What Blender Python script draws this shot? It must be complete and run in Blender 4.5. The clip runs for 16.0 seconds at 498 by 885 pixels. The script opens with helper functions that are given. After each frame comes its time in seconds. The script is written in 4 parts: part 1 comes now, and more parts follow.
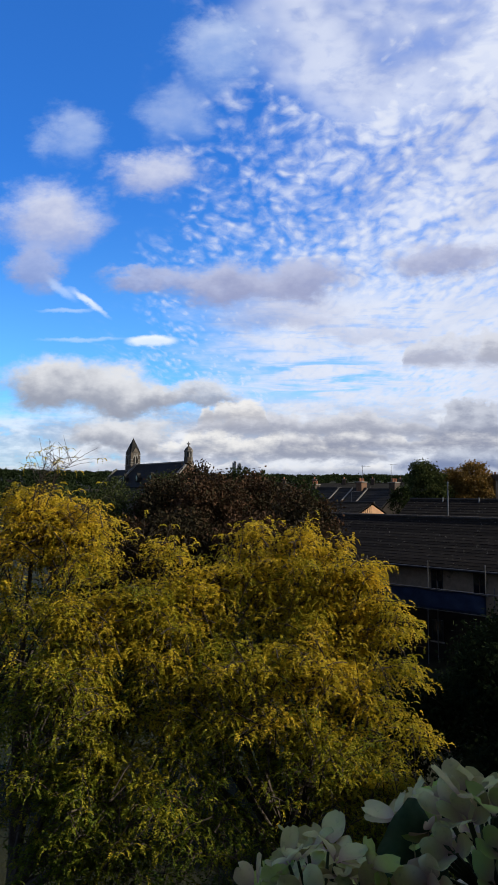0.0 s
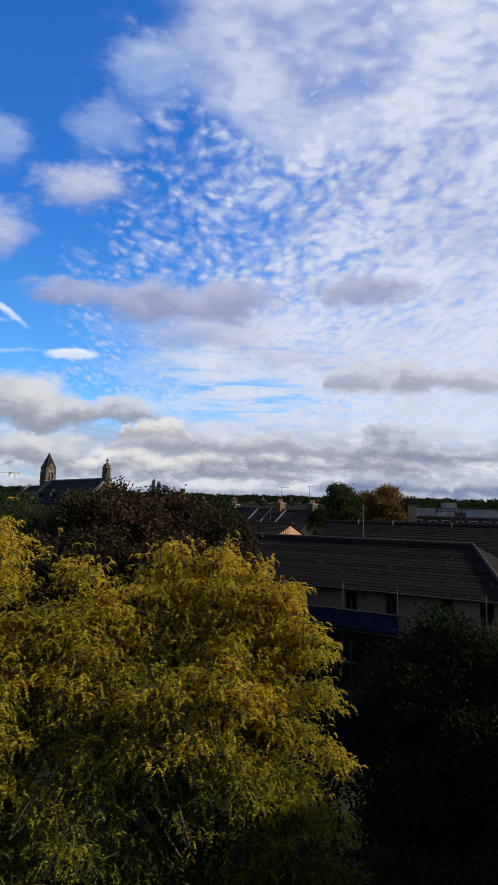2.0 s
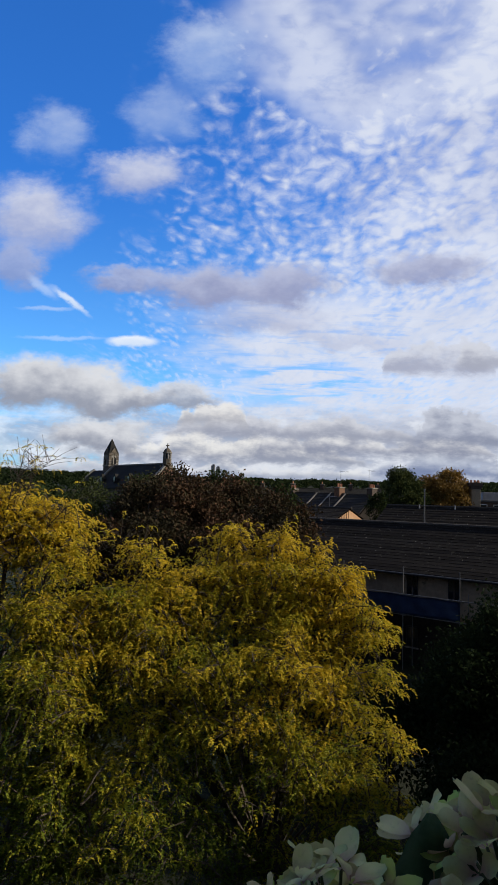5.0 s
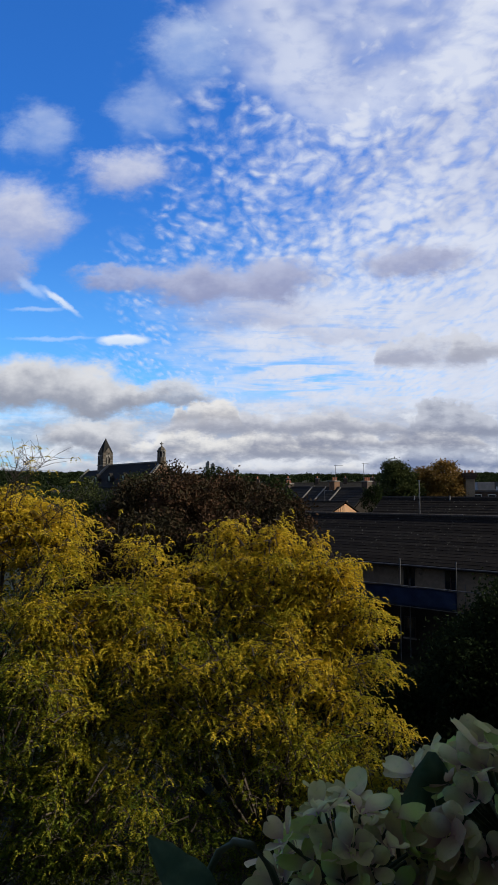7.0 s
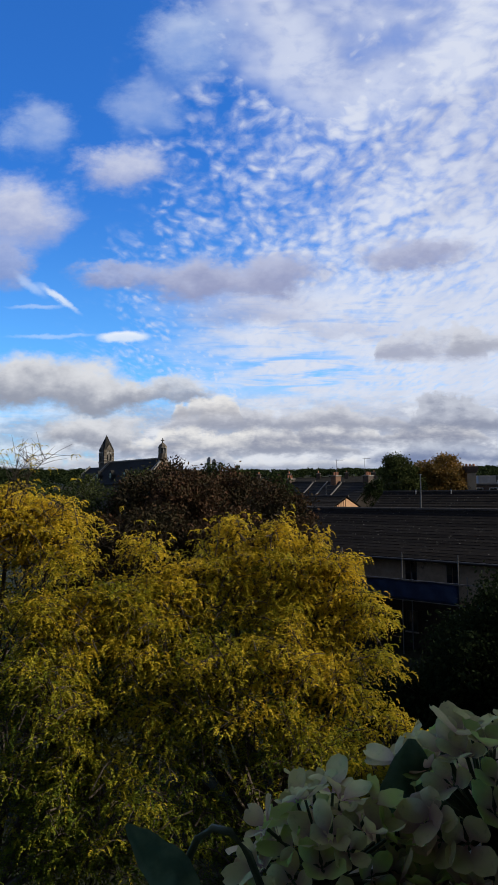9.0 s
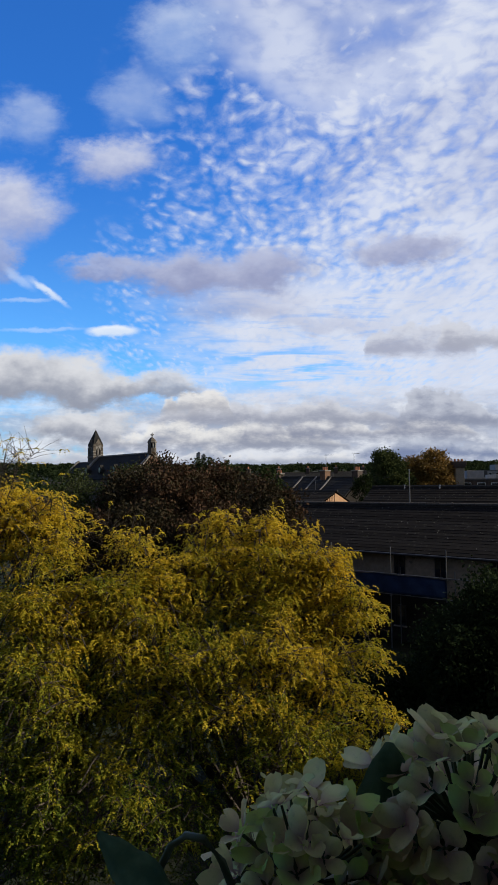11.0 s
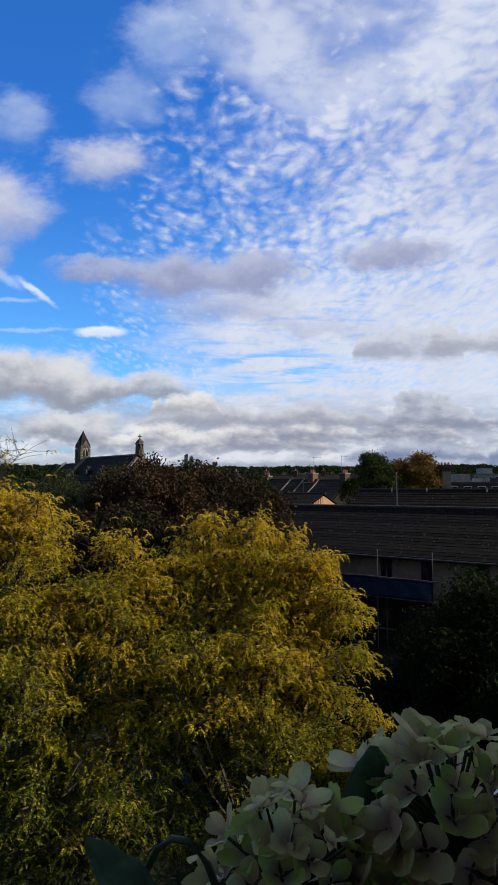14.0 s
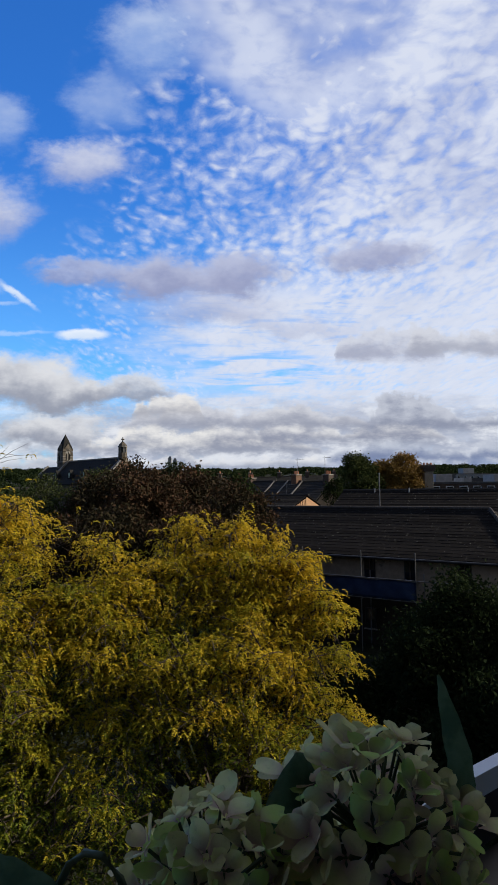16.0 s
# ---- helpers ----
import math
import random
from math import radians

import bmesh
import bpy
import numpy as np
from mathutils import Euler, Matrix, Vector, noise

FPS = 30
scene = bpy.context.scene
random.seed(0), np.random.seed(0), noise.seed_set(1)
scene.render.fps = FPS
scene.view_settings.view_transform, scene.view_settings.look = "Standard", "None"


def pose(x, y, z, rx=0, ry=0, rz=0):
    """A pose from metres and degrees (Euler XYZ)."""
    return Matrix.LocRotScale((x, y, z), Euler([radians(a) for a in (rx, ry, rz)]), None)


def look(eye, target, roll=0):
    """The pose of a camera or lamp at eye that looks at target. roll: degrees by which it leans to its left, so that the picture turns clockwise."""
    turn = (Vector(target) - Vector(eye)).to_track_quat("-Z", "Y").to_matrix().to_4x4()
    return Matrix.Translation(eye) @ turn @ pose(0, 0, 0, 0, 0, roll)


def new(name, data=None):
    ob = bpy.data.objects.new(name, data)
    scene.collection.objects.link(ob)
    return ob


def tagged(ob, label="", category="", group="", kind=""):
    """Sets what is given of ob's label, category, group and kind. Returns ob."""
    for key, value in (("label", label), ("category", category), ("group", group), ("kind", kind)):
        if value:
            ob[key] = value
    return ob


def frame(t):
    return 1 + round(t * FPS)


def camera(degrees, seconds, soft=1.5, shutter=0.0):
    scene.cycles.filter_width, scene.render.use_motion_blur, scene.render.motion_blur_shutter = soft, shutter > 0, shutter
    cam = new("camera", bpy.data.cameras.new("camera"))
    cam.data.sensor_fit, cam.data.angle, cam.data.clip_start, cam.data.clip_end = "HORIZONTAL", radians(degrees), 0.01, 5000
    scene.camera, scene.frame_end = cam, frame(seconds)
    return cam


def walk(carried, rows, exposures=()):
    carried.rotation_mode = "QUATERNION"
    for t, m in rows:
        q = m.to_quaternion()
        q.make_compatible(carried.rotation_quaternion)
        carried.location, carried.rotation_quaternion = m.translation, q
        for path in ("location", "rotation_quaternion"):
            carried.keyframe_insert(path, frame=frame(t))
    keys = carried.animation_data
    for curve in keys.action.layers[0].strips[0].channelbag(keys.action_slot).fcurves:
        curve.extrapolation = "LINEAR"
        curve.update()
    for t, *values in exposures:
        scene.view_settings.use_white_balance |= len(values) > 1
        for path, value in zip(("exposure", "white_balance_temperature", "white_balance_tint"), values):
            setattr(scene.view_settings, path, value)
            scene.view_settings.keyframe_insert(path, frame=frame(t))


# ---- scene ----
cam = camera(42.3, 16.0, soft=1.6)
PATH = [
    (0, (0.016, 0.009, 8.617), (-0.099, 1.998, 8.791), 0.7),
    (0.5, (-0.004, 0.048, 8.626), (-0.011, 2.04, 8.805), 1.1),
    (1, (-0.006, 0.099, 8.619), (0.111, 2.082, 8.853), 0.8),
    (1.5, (-0.011, 0.132, 8.615), (0.121, 2.11, 8.882), 1.0),
    (2, (-0.011, 0.137, 8.618), (0.118, 2.119, 8.857), 1.7),
    (2.5, (0.004, 0.138, 8.62), (0.216, 2.111, 8.869), 0.7),
    (3, (0.002, 0.118, 8.617), (0.18, 2.099, 8.83), 1.9),
    (3.5, (0.009, 0.094, 8.62), (0.035, 2.083, 8.82), 1.9),
    (4, (0.006, 0.072, 8.617), (-0.06, 2.061, 8.809), 2.2),
    (6.5, (-0.012, -0.004, 8.604), (-0.028, 1.988, 8.783), 0.9),
    (7, (-0.011, 0.0, 8.599), (-0.043, 1.992, 8.773), 0.3),
    (7.5, (-0.009, -0.001, 8.597), (-0.069, 1.991, 8.771), 0.1),
    (8, (0.002, -0.001, 8.595), (-0.047, 1.991, 8.769), -0.7),
    (10.5, (0.0, -0.001, 8.599), (-0.009, 1.995, 8.737), 0.6),
    (11, (0.008, 0.004, 8.6), (0.005, 1.998, 8.744), -0.2),
    (11.5, (0.003, -0.012, 8.605), (0.017, 1.982, 8.755), 0.1),
    (12, (0.001, -0.002, 8.601), (0.024, 1.994, 8.726), 0.1),
    (12.5, (0.0, 0.0, 8.6), (0.0, 1.996, 8.729), -0.0),
    (13, (0.007, 0.001, 8.602), (0.029, 1.995, 8.758), -0.2),
    (13.5, (0.007, 0.001, 8.601), (0.025, 1.996, 8.745), 0.1),
    (14, (0.008, 0.0, 8.602), (0.042, 1.994, 8.753), 0.1),
    (14.5, (0.007, 0.001, 8.6), (0.021, 1.996, 8.748), -0.5),
    (15, (0.015, 0.003, 8.6), (0.05, 1.997, 8.742), -1.1),
    (15.5, (0.023, 0.0, 8.604), (0.058, 1.994, 8.749), -1.1),
    (16, (0.041, 0.002, 8.604), (0.126, 1.994, 8.761), -0.5),
]
walk(cam, [(t, look(eye, target, roll)) for t, eye, target, roll in PATH],
     exposures=((0, 0.16), (0.5, 0.08), (1.5, 0.02), (3.5, 0.02), (4.2, 0.06), (6.5, 0.04), (12, 0.04), (16, 0.06)))


# ---- sky, sun and exposure ----
TILT = radians(3.7)
SUN_AZ, SUN_EL = 87.0, 29.0      # degrees east of the view's north, and above the horizon


class Nodes:
    """A few short words for wiring shader nodes."""

    def __init__(self, tree):
        self.tree = tree
        tree.nodes.clear()

    def add(self, kind):
        return self.tree.nodes.new(kind)

    def put(self, sock, value):
        if isinstance(value, bpy.types.NodeSocket):
            self.tree.links.new(value, sock)
        else:
            sock.default_value = value

    def math(self, op, a, b=0.0, c=None, clamp=False):
        n = self.add("ShaderNodeMath")
        n.operation, n.use_clamp = op, clamp
        self.put(n.inputs[0], a)
        self.put(n.inputs[1], b)
        if c is not None:
            self.put(n.inputs[2], c)
        return n.outputs[0]

    def vec(self, op, a, b=(0, 0, 0)):
        n = self.add("ShaderNodeVectorMath")
        n.operation = op
        self.put(n.inputs[0], a)
        self.put(n.inputs[1], b)
        return n.outputs["Value"] if op in ("LENGTH", "DOT_PRODUCT") else n.outputs[0]

    def join(self, x, y, z=0.0):
        n = self.add("ShaderNodeCombineXYZ")
        for i, v in enumerate((x, y, z)):
            self.put(n.inputs[i], v)
        return n.outputs[0]

    def split(self, v):
        n = self.add("ShaderNodeSeparateXYZ")
        self.put(n.inputs[0], v)
        return n.outputs

    def step(self, v, lo, hi, a=0.0, b=1.0):
        n = self.add("ShaderNodeMapRange")
        n.interpolation_type = "SMOOTHSTEP"
        for i, s in enumerate((v, lo, hi, a, b)):
            self.put(n.inputs[i], s)
        return n.outputs[0]

    def noise(self, at, scale, detail=4.0, rough=0.55, colour=False, warp=0.0):
        n = self.add("ShaderNodeTexNoise")
        if at is not None:
            self.put(n.inputs["Vector"], at)
        for key, v in (("Scale", scale), ("Detail", detail), ("Roughness", rough), ("Distortion", warp)):
            n.inputs[key].default_value = v
        return n.outputs["Color" if colour else "Fac"]

    def mix(self, f, a, b, kind="MIX"):
        n = self.add("ShaderNodeMix")
        n.data_type, n.blend_type = "RGBA", kind
        self.put(n.inputs[0], f)
        self.put(n.inputs[6], (*a, 1) if isinstance(a, tuple) and len(a) == 3 else a)
        self.put(n.inputs[7], (*b, 1) if isinstance(b, tuple) and len(b) == 3 else b)
        return n.outputs[2]

    def ramp(self, f, *stops):
        n = self.add("ShaderNodeValToRGB")
        els = n.color_ramp.elements
        while len(els) < len(stops):
            els.new(0.5)
        for e, (p, c) in zip(els, stops):
            e.position, e.color = p, (*c, 1)
        self.put(n.inputs[0], f)
        return n.outputs[0]


def srgb(r, g, b):
    return tuple((v / 255 / 12.92 if v < 10.3 else ((v / 255 + 0.055) / 1.055) ** 2.4) for v in (r, g, b))


world = bpy.data.worlds.new("sky")
scene.world = world
world.use_nodes = True
W = Nodes(world.node_tree)
sky = W.add("ShaderNodeTexSky")
sky.sky_type, sky.sun_disc, sky.sun_elevation, sky.sun_rotation = "NISHITA", False, radians(SUN_EL), radians(SUN_AZ)
sky.altitude, sky.air_density, sky.dust_density, sky.ozone_density = 60, 1.0, 0.3, 2.5
way = W.split(W.add("ShaderNodeTexCoord").outputs["Generated"])
# the sky's own plane ahead, leaning back a little: su to the east, sv upwards
ahead = W.math("MAXIMUM", W.math("ADD", W.math("MULTIPLY", way[1], math.cos(TILT)), W.math("MULTIPLY", way[2], math.sin(TILT))), 0.08)
up = W.math("SUBTRACT", W.math("MULTIPLY", way[2], math.cos(TILT)), W.math("MULTIPLY", way[1], math.sin(TILT)))
su, sv = W.math("DIVIDE", way[0], ahead), W.math("DIVIDE", up, ahead)
plane = W.join(su, sv)
# the cloud deck overhead, seen in perspective
lift = W.math("ADD", W.math("MAXIMUM", way[2], 0.0), 0.07)
deck = W.join(W.math("DIVIDE", way[0], lift), W.math("DIVIDE", way[1], lift))

blue = W.mix(1.0, sky.outputs[0], (0.046, 0.122, 0.215), "MULTIPLY")
low_blue = W.step(sv, 0.10, 0.50)
blue = W.mix(1.0, blue, W.mix(low_blue, (1.5, 1.22, 1.02), (0.72, 0.91, 1.02)), "MULTIPLY")

# altocumulus: small soft cells, thick to the east, opening to blue in the west
medium = W.noise(deck, 3.0, 4.0, 0.6)
depth_of = W.math("MAXIMUM", W.math("ADD", sv, 0.12), 0.05)
ceiling_at = W.join(W.math("DIVIDE", su, depth_of), W.math("MULTIPLY", W.math("LOGARITHM", depth_of, math.e), 1.35), 0.4)
swirl = W.vec("SUBTRACT", W.noise(ceiling_at, 5.0, 3.0, 0.6, colour=True), (0.5, 0.5, 0.5))
curled = W.vec("ADD", ceiling_at, W.vec("MULTIPLY", swirl, (0.10, 0.10, 0)))
ripple = W.noise(curled, 24.0, 3.0, 0.6)
patchy = W.noise(ceiling_at, 4.2, 3.0, 0.55)
cells = W.add("ShaderNodeTexVoronoi")
cells.feature = "SMOOTH_F1"
W.put(cells.inputs["Vector"], curled)
cells.inputs["Scale"].default_value = 27.0
cells.inputs["Smoothness"].default_value = 0.9
cells.inputs["Randomness"].default_value = 0.9
grain = W.math("ADD", W.math("MULTIPLY", ripple, 0.75), W.math("MULTIPLY", W.math("SUBTRACT", 0.5, cells.outputs["Distance"]), 0.55))
loose = W.math("MULTIPLY", W.math("SUBTRACT", medium, 0.5), 0.30)
edge = W.math("ADD", W.math("MULTIPLY", W.math("SUBTRACT", sv, 0.36), -0.22), W.math("MULTIPLY", W.math("SUBTRACT", patchy, 0.5), 0.30))
cover = W.step(W.math("ADD", su, edge), -0.30, 0.44)
alto = W.step(W.math("ADD", grain, W.math("MULTIPLY", cover, 0.66)), 0.34, 1.14)
alto = W.math("MULTIPLY", alto, W.step(cover, 0.0, 0.10, 0.0, 0.96))
streak = W.noise(W.join(W.math("MULTIPLY", su, 7.0), W.math("MULTIPLY", sv, 60.0)), 1.0, 4.0, 0.6, warp=0.5)
# smooth veils: high overhead, low towards the skyline, and all along the east
high_veil = W.math("MULTIPLY", W.step(W.math("ADD", W.math("ADD", su, loose), W.math("MULTIPLY", W.math("SUBTRACT", sv, 0.56), 0.5)), -0.05, 0.10), W.step(sv, 0.43, 0.57, 0.0, 0.82))
high_veil = W.math("MULTIPLY", high_veil, W.step(patchy, 0.28, 0.46, 0.55, 1.0))
low_veil = W.math("MULTIPLY", W.step(W.math("ADD", su, loose), -0.19, 0.02), W.step(sv, 0.31, 0.23, 0.0, 0.97))
low_veil = W.math("MULTIPLY", low_veil, W.step(streak, 0.32, 0.50, 0.55, 1.0))
east_veil = W.step(W.math("ADD", su, W.math("MULTIPLY", W.math("SUBTRACT", patchy, 0.5), 0.9)), 0.10, 0.42, 0.0, 0.90)
veil = W.math("MAXIMUM", W.math("MAXIMUM", high_veil, low_veil), east_veil)
alto = W.math("MAXIMUM", alto, W.math("MULTIPLY", veil, W.step(grain, 0.12, 0.40, 0.82, 1.0)))
# a streaked opening in the low veil
rent = W.vec("LENGTH", W.vec("MULTIPLY", W.vec("SUBTRACT", W.join(W.math("ADD", su, loose), sv), (0.055, 0.125, 0)), (7.5, 24.0, 0)))
alto = W.math("MULTIPLY", alto, W.math("SUBTRACT", 1.0, W.math("MULTIPLY", W.step(rent, 1.2, 0.3), W.step(streak, 0.60, 0.42, 0.0, 0.85))))
lavender = W.mix(W.step(sv, 0.16, 0.50), srgb(208, 215, 232), srgb(172, 183, 216))
white = W.mix(W.step(W.math("ADD", W.math("MULTIPLY", grain, 0.30), W.math("MULTIPLY", patchy, 0.80)), 0.34, 0.66), lavender, srgb(216, 222, 237))
tone = W.mix(alto, blue, white)

# single clouds below and before the deck
ragged = W.vec("SUBTRACT", W.noise(W.join(su, W.math("MULTIPLY", sv, 1.6)), 13.0, 7.0, 0.66, colour=True), (0.5, 0.5, 0.5))
torn = W.vec("ADD", plane, W.vec("MULTIPLY", ragged, (0.12, 0.075, 0.0)))
frayed = W.vec("ADD", plane, W.vec("MULTIPLY", ragged, (0.03, 0.022, 0.0)))
billow = W.noise(W.join(su, W.math("MULTIPLY", sv, 1.5)), 17.0, 4.0, 0.55)
TONES = {"mild": (srgb(160, 172, 210), srgb(208, 212, 228)), "soft": (srgb(140, 168, 220), srgb(184, 200, 230)), "puff": (srgb(148, 154, 170), srgb(216, 218, 223)),
         "dark": (srgb(146, 153, 188), srgb(182, 188, 214)), "white": (srgb(215, 228, 245), srgb(238, 243, 250)), "streak": (srgb(205, 222, 245), srgb(228, 237, 250))}
EDGE = {"soft": (0.0, 0.85), "mild": (0.0, 0.80), "puff": (0.0, 0.58), "dark": (0.0, 0.75), "white": (0.0, 0.6), "streak": (0.0, 0.9)}


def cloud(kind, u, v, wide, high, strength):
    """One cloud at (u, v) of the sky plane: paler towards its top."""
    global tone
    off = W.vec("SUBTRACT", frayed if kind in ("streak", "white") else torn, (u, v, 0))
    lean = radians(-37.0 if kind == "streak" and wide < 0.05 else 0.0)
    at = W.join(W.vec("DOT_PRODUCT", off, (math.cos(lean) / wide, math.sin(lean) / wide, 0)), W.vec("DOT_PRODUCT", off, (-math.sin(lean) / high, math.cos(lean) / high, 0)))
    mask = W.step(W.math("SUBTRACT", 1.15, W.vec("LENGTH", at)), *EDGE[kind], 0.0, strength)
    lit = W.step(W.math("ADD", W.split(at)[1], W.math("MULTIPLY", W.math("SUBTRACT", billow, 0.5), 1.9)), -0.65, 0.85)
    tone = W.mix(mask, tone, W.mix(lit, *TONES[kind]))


# banks of flat cloud towards the skyline
bank_at = W.join(W.math("MULTIPLY", su, 0.30), sv, 0.0)
bank = W.noise(W.vec("ADD", bank_at, W.vec("MULTIPLY", ragged, (0.02, 0.02, 0.0))), 24.0, 4.0, 0.55)
fluff = W.noise(W.join(su, W.math("MULTIPLY", sv, 2.2)), 20.0, 6.0, 0.62)
banked = W.mix(W.step(W.math("ADD", W.math("MULTIPLY", bank, 0.55), W.math("MULTIPLY", fluff, 0.45)), 0.42, 0.60), srgb(166, 174, 194), srgb(222, 226, 234))
banked = W.mix(W.step(sv, -0.050, 0.000), W.mix(W.step(su, -0.1, 0.25), srgb(190, 198, 214), srgb(112, 130, 168)), banked)
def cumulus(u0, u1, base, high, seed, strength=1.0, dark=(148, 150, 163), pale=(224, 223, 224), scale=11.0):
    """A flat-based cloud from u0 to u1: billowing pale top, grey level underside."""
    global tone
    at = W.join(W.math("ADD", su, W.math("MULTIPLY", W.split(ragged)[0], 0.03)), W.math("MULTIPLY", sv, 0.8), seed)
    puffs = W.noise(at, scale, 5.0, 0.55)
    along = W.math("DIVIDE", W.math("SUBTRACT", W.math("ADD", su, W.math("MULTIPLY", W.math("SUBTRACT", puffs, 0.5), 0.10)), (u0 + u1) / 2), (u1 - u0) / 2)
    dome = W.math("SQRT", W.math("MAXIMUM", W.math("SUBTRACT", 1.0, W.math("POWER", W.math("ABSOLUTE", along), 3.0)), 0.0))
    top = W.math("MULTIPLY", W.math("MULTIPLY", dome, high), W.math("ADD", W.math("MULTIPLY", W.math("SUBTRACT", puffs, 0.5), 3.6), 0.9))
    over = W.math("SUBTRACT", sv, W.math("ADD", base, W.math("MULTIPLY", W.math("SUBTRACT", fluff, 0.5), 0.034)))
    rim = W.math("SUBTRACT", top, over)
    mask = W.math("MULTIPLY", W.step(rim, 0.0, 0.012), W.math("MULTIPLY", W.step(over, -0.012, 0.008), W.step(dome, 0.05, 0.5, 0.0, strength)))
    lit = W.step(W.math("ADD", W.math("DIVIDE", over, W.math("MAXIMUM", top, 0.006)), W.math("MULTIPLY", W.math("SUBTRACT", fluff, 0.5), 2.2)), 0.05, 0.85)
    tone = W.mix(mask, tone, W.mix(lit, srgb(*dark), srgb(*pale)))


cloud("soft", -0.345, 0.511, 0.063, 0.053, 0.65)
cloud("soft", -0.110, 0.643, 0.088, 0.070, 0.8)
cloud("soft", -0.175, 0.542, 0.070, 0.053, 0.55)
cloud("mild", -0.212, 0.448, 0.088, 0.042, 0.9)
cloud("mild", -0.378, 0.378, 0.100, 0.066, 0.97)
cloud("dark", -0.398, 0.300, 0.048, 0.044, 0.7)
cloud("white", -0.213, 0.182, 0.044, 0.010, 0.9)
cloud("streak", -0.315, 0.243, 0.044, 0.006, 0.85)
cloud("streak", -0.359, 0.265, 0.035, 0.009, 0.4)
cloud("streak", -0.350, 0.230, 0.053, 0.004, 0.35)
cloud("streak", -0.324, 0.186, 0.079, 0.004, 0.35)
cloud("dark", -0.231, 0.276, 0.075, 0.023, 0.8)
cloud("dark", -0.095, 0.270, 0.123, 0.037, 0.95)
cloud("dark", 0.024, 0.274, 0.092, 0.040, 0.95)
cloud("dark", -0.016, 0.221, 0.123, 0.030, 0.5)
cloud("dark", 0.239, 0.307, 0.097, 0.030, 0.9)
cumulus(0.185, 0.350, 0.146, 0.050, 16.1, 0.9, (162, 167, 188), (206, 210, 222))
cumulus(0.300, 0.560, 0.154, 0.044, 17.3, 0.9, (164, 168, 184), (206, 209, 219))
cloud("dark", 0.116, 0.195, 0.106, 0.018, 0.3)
low = W.math("MULTIPLY", W.step(W.math("ADD", sv, W.math("MULTIPLY", W.math("SUBTRACT", medium, 0.5), 0.05)), 0.105, 0.035), W.step(W.math("ADD", su, W.math("MULTIPLY", bank, 0.4)), -0.35, 0.05, 0.75, 1.0))
low = W.math("MULTIPLY", low, W.step(fluff, 0.30, 0.50, 0.55, 1.0))
tone = W.mix(low, tone, banked)


# behind the view an unseen broken grey deck is added to dim the skylight
behind = W.mix(W.step(W.noise(deck, 1.4, 4.0), 0.40, 0.58), W.mix(0.6, blue, srgb(112, 110, 106)), srgb(124, 122, 118))
tone = W.mix(W.step(way[1], 0.45, 0.10), tone, behind)
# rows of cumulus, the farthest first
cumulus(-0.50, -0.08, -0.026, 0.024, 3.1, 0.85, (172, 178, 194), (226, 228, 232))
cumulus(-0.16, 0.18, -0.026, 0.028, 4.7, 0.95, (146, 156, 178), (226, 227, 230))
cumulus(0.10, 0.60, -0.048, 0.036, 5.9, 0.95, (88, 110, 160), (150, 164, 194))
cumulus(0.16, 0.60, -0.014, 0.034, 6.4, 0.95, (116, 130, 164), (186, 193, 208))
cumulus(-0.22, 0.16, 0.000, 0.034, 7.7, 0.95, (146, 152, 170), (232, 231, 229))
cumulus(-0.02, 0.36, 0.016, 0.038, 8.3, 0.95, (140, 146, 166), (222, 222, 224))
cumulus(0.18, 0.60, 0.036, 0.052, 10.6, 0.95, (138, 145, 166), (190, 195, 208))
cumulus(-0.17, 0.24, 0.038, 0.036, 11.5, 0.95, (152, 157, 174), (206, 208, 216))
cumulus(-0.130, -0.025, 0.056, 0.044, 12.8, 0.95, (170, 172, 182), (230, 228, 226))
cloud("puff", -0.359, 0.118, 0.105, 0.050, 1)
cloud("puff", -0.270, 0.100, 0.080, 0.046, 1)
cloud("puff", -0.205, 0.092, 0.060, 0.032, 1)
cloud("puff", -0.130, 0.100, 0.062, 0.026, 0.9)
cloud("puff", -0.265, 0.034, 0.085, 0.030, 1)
ground_glow = W.mix(W.step(way[2], -0.02, 0.0), (0.03, 0.03, 0.025), tone)
shine = W.add("ShaderNodeBackground")
W.put(shine.inputs[0], ground_glow)
shine.inputs[1].default_value = 1.0
W.put(W.add("ShaderNodeOutputWorld").inputs[0], shine.outputs[0])

sun = new("sun", bpy.data.lights.new("sun", "SUN"))
sun.data.energy, sun.data.angle, sun.data.color = 5.0, radians(0.6), (1.0, 0.90, 0.74)
a, e = radians(SUN_AZ), radians(SUN_EL)
sun.matrix_world = look((0, 0, 60), (-math.sin(a) * math.cos(e), -math.cos(a) * math.cos(e), 60 - math.sin(e)))
scene.view_settings.exposure = 0.0


# ---- materials ----
def material(name, rough=0.8, spec=0.3):
    m = bpy.data.materials.new(name)
    m.use_nodes = True
    N = Nodes(m.node_tree)
    p = N.add("ShaderNodeBsdfPrincipled")
    N.put(N.add("ShaderNodeOutputMaterial").inputs[0], p.outputs[0])
    p.inputs["Roughness"].default_value = rough
    p.inputs["Specular IOR Level"].default_value = spec
    return m, N, p


def relief(N, p, height, strength, distance):
    n = N.add("ShaderNodeBump")
    n.inputs["Strength"].default_value, n.inputs["Distance"].default_value = strength, distance
    N.put(n.inputs["Height"], height)
    N.put(p.inputs["Normal"], n.outputs[0])


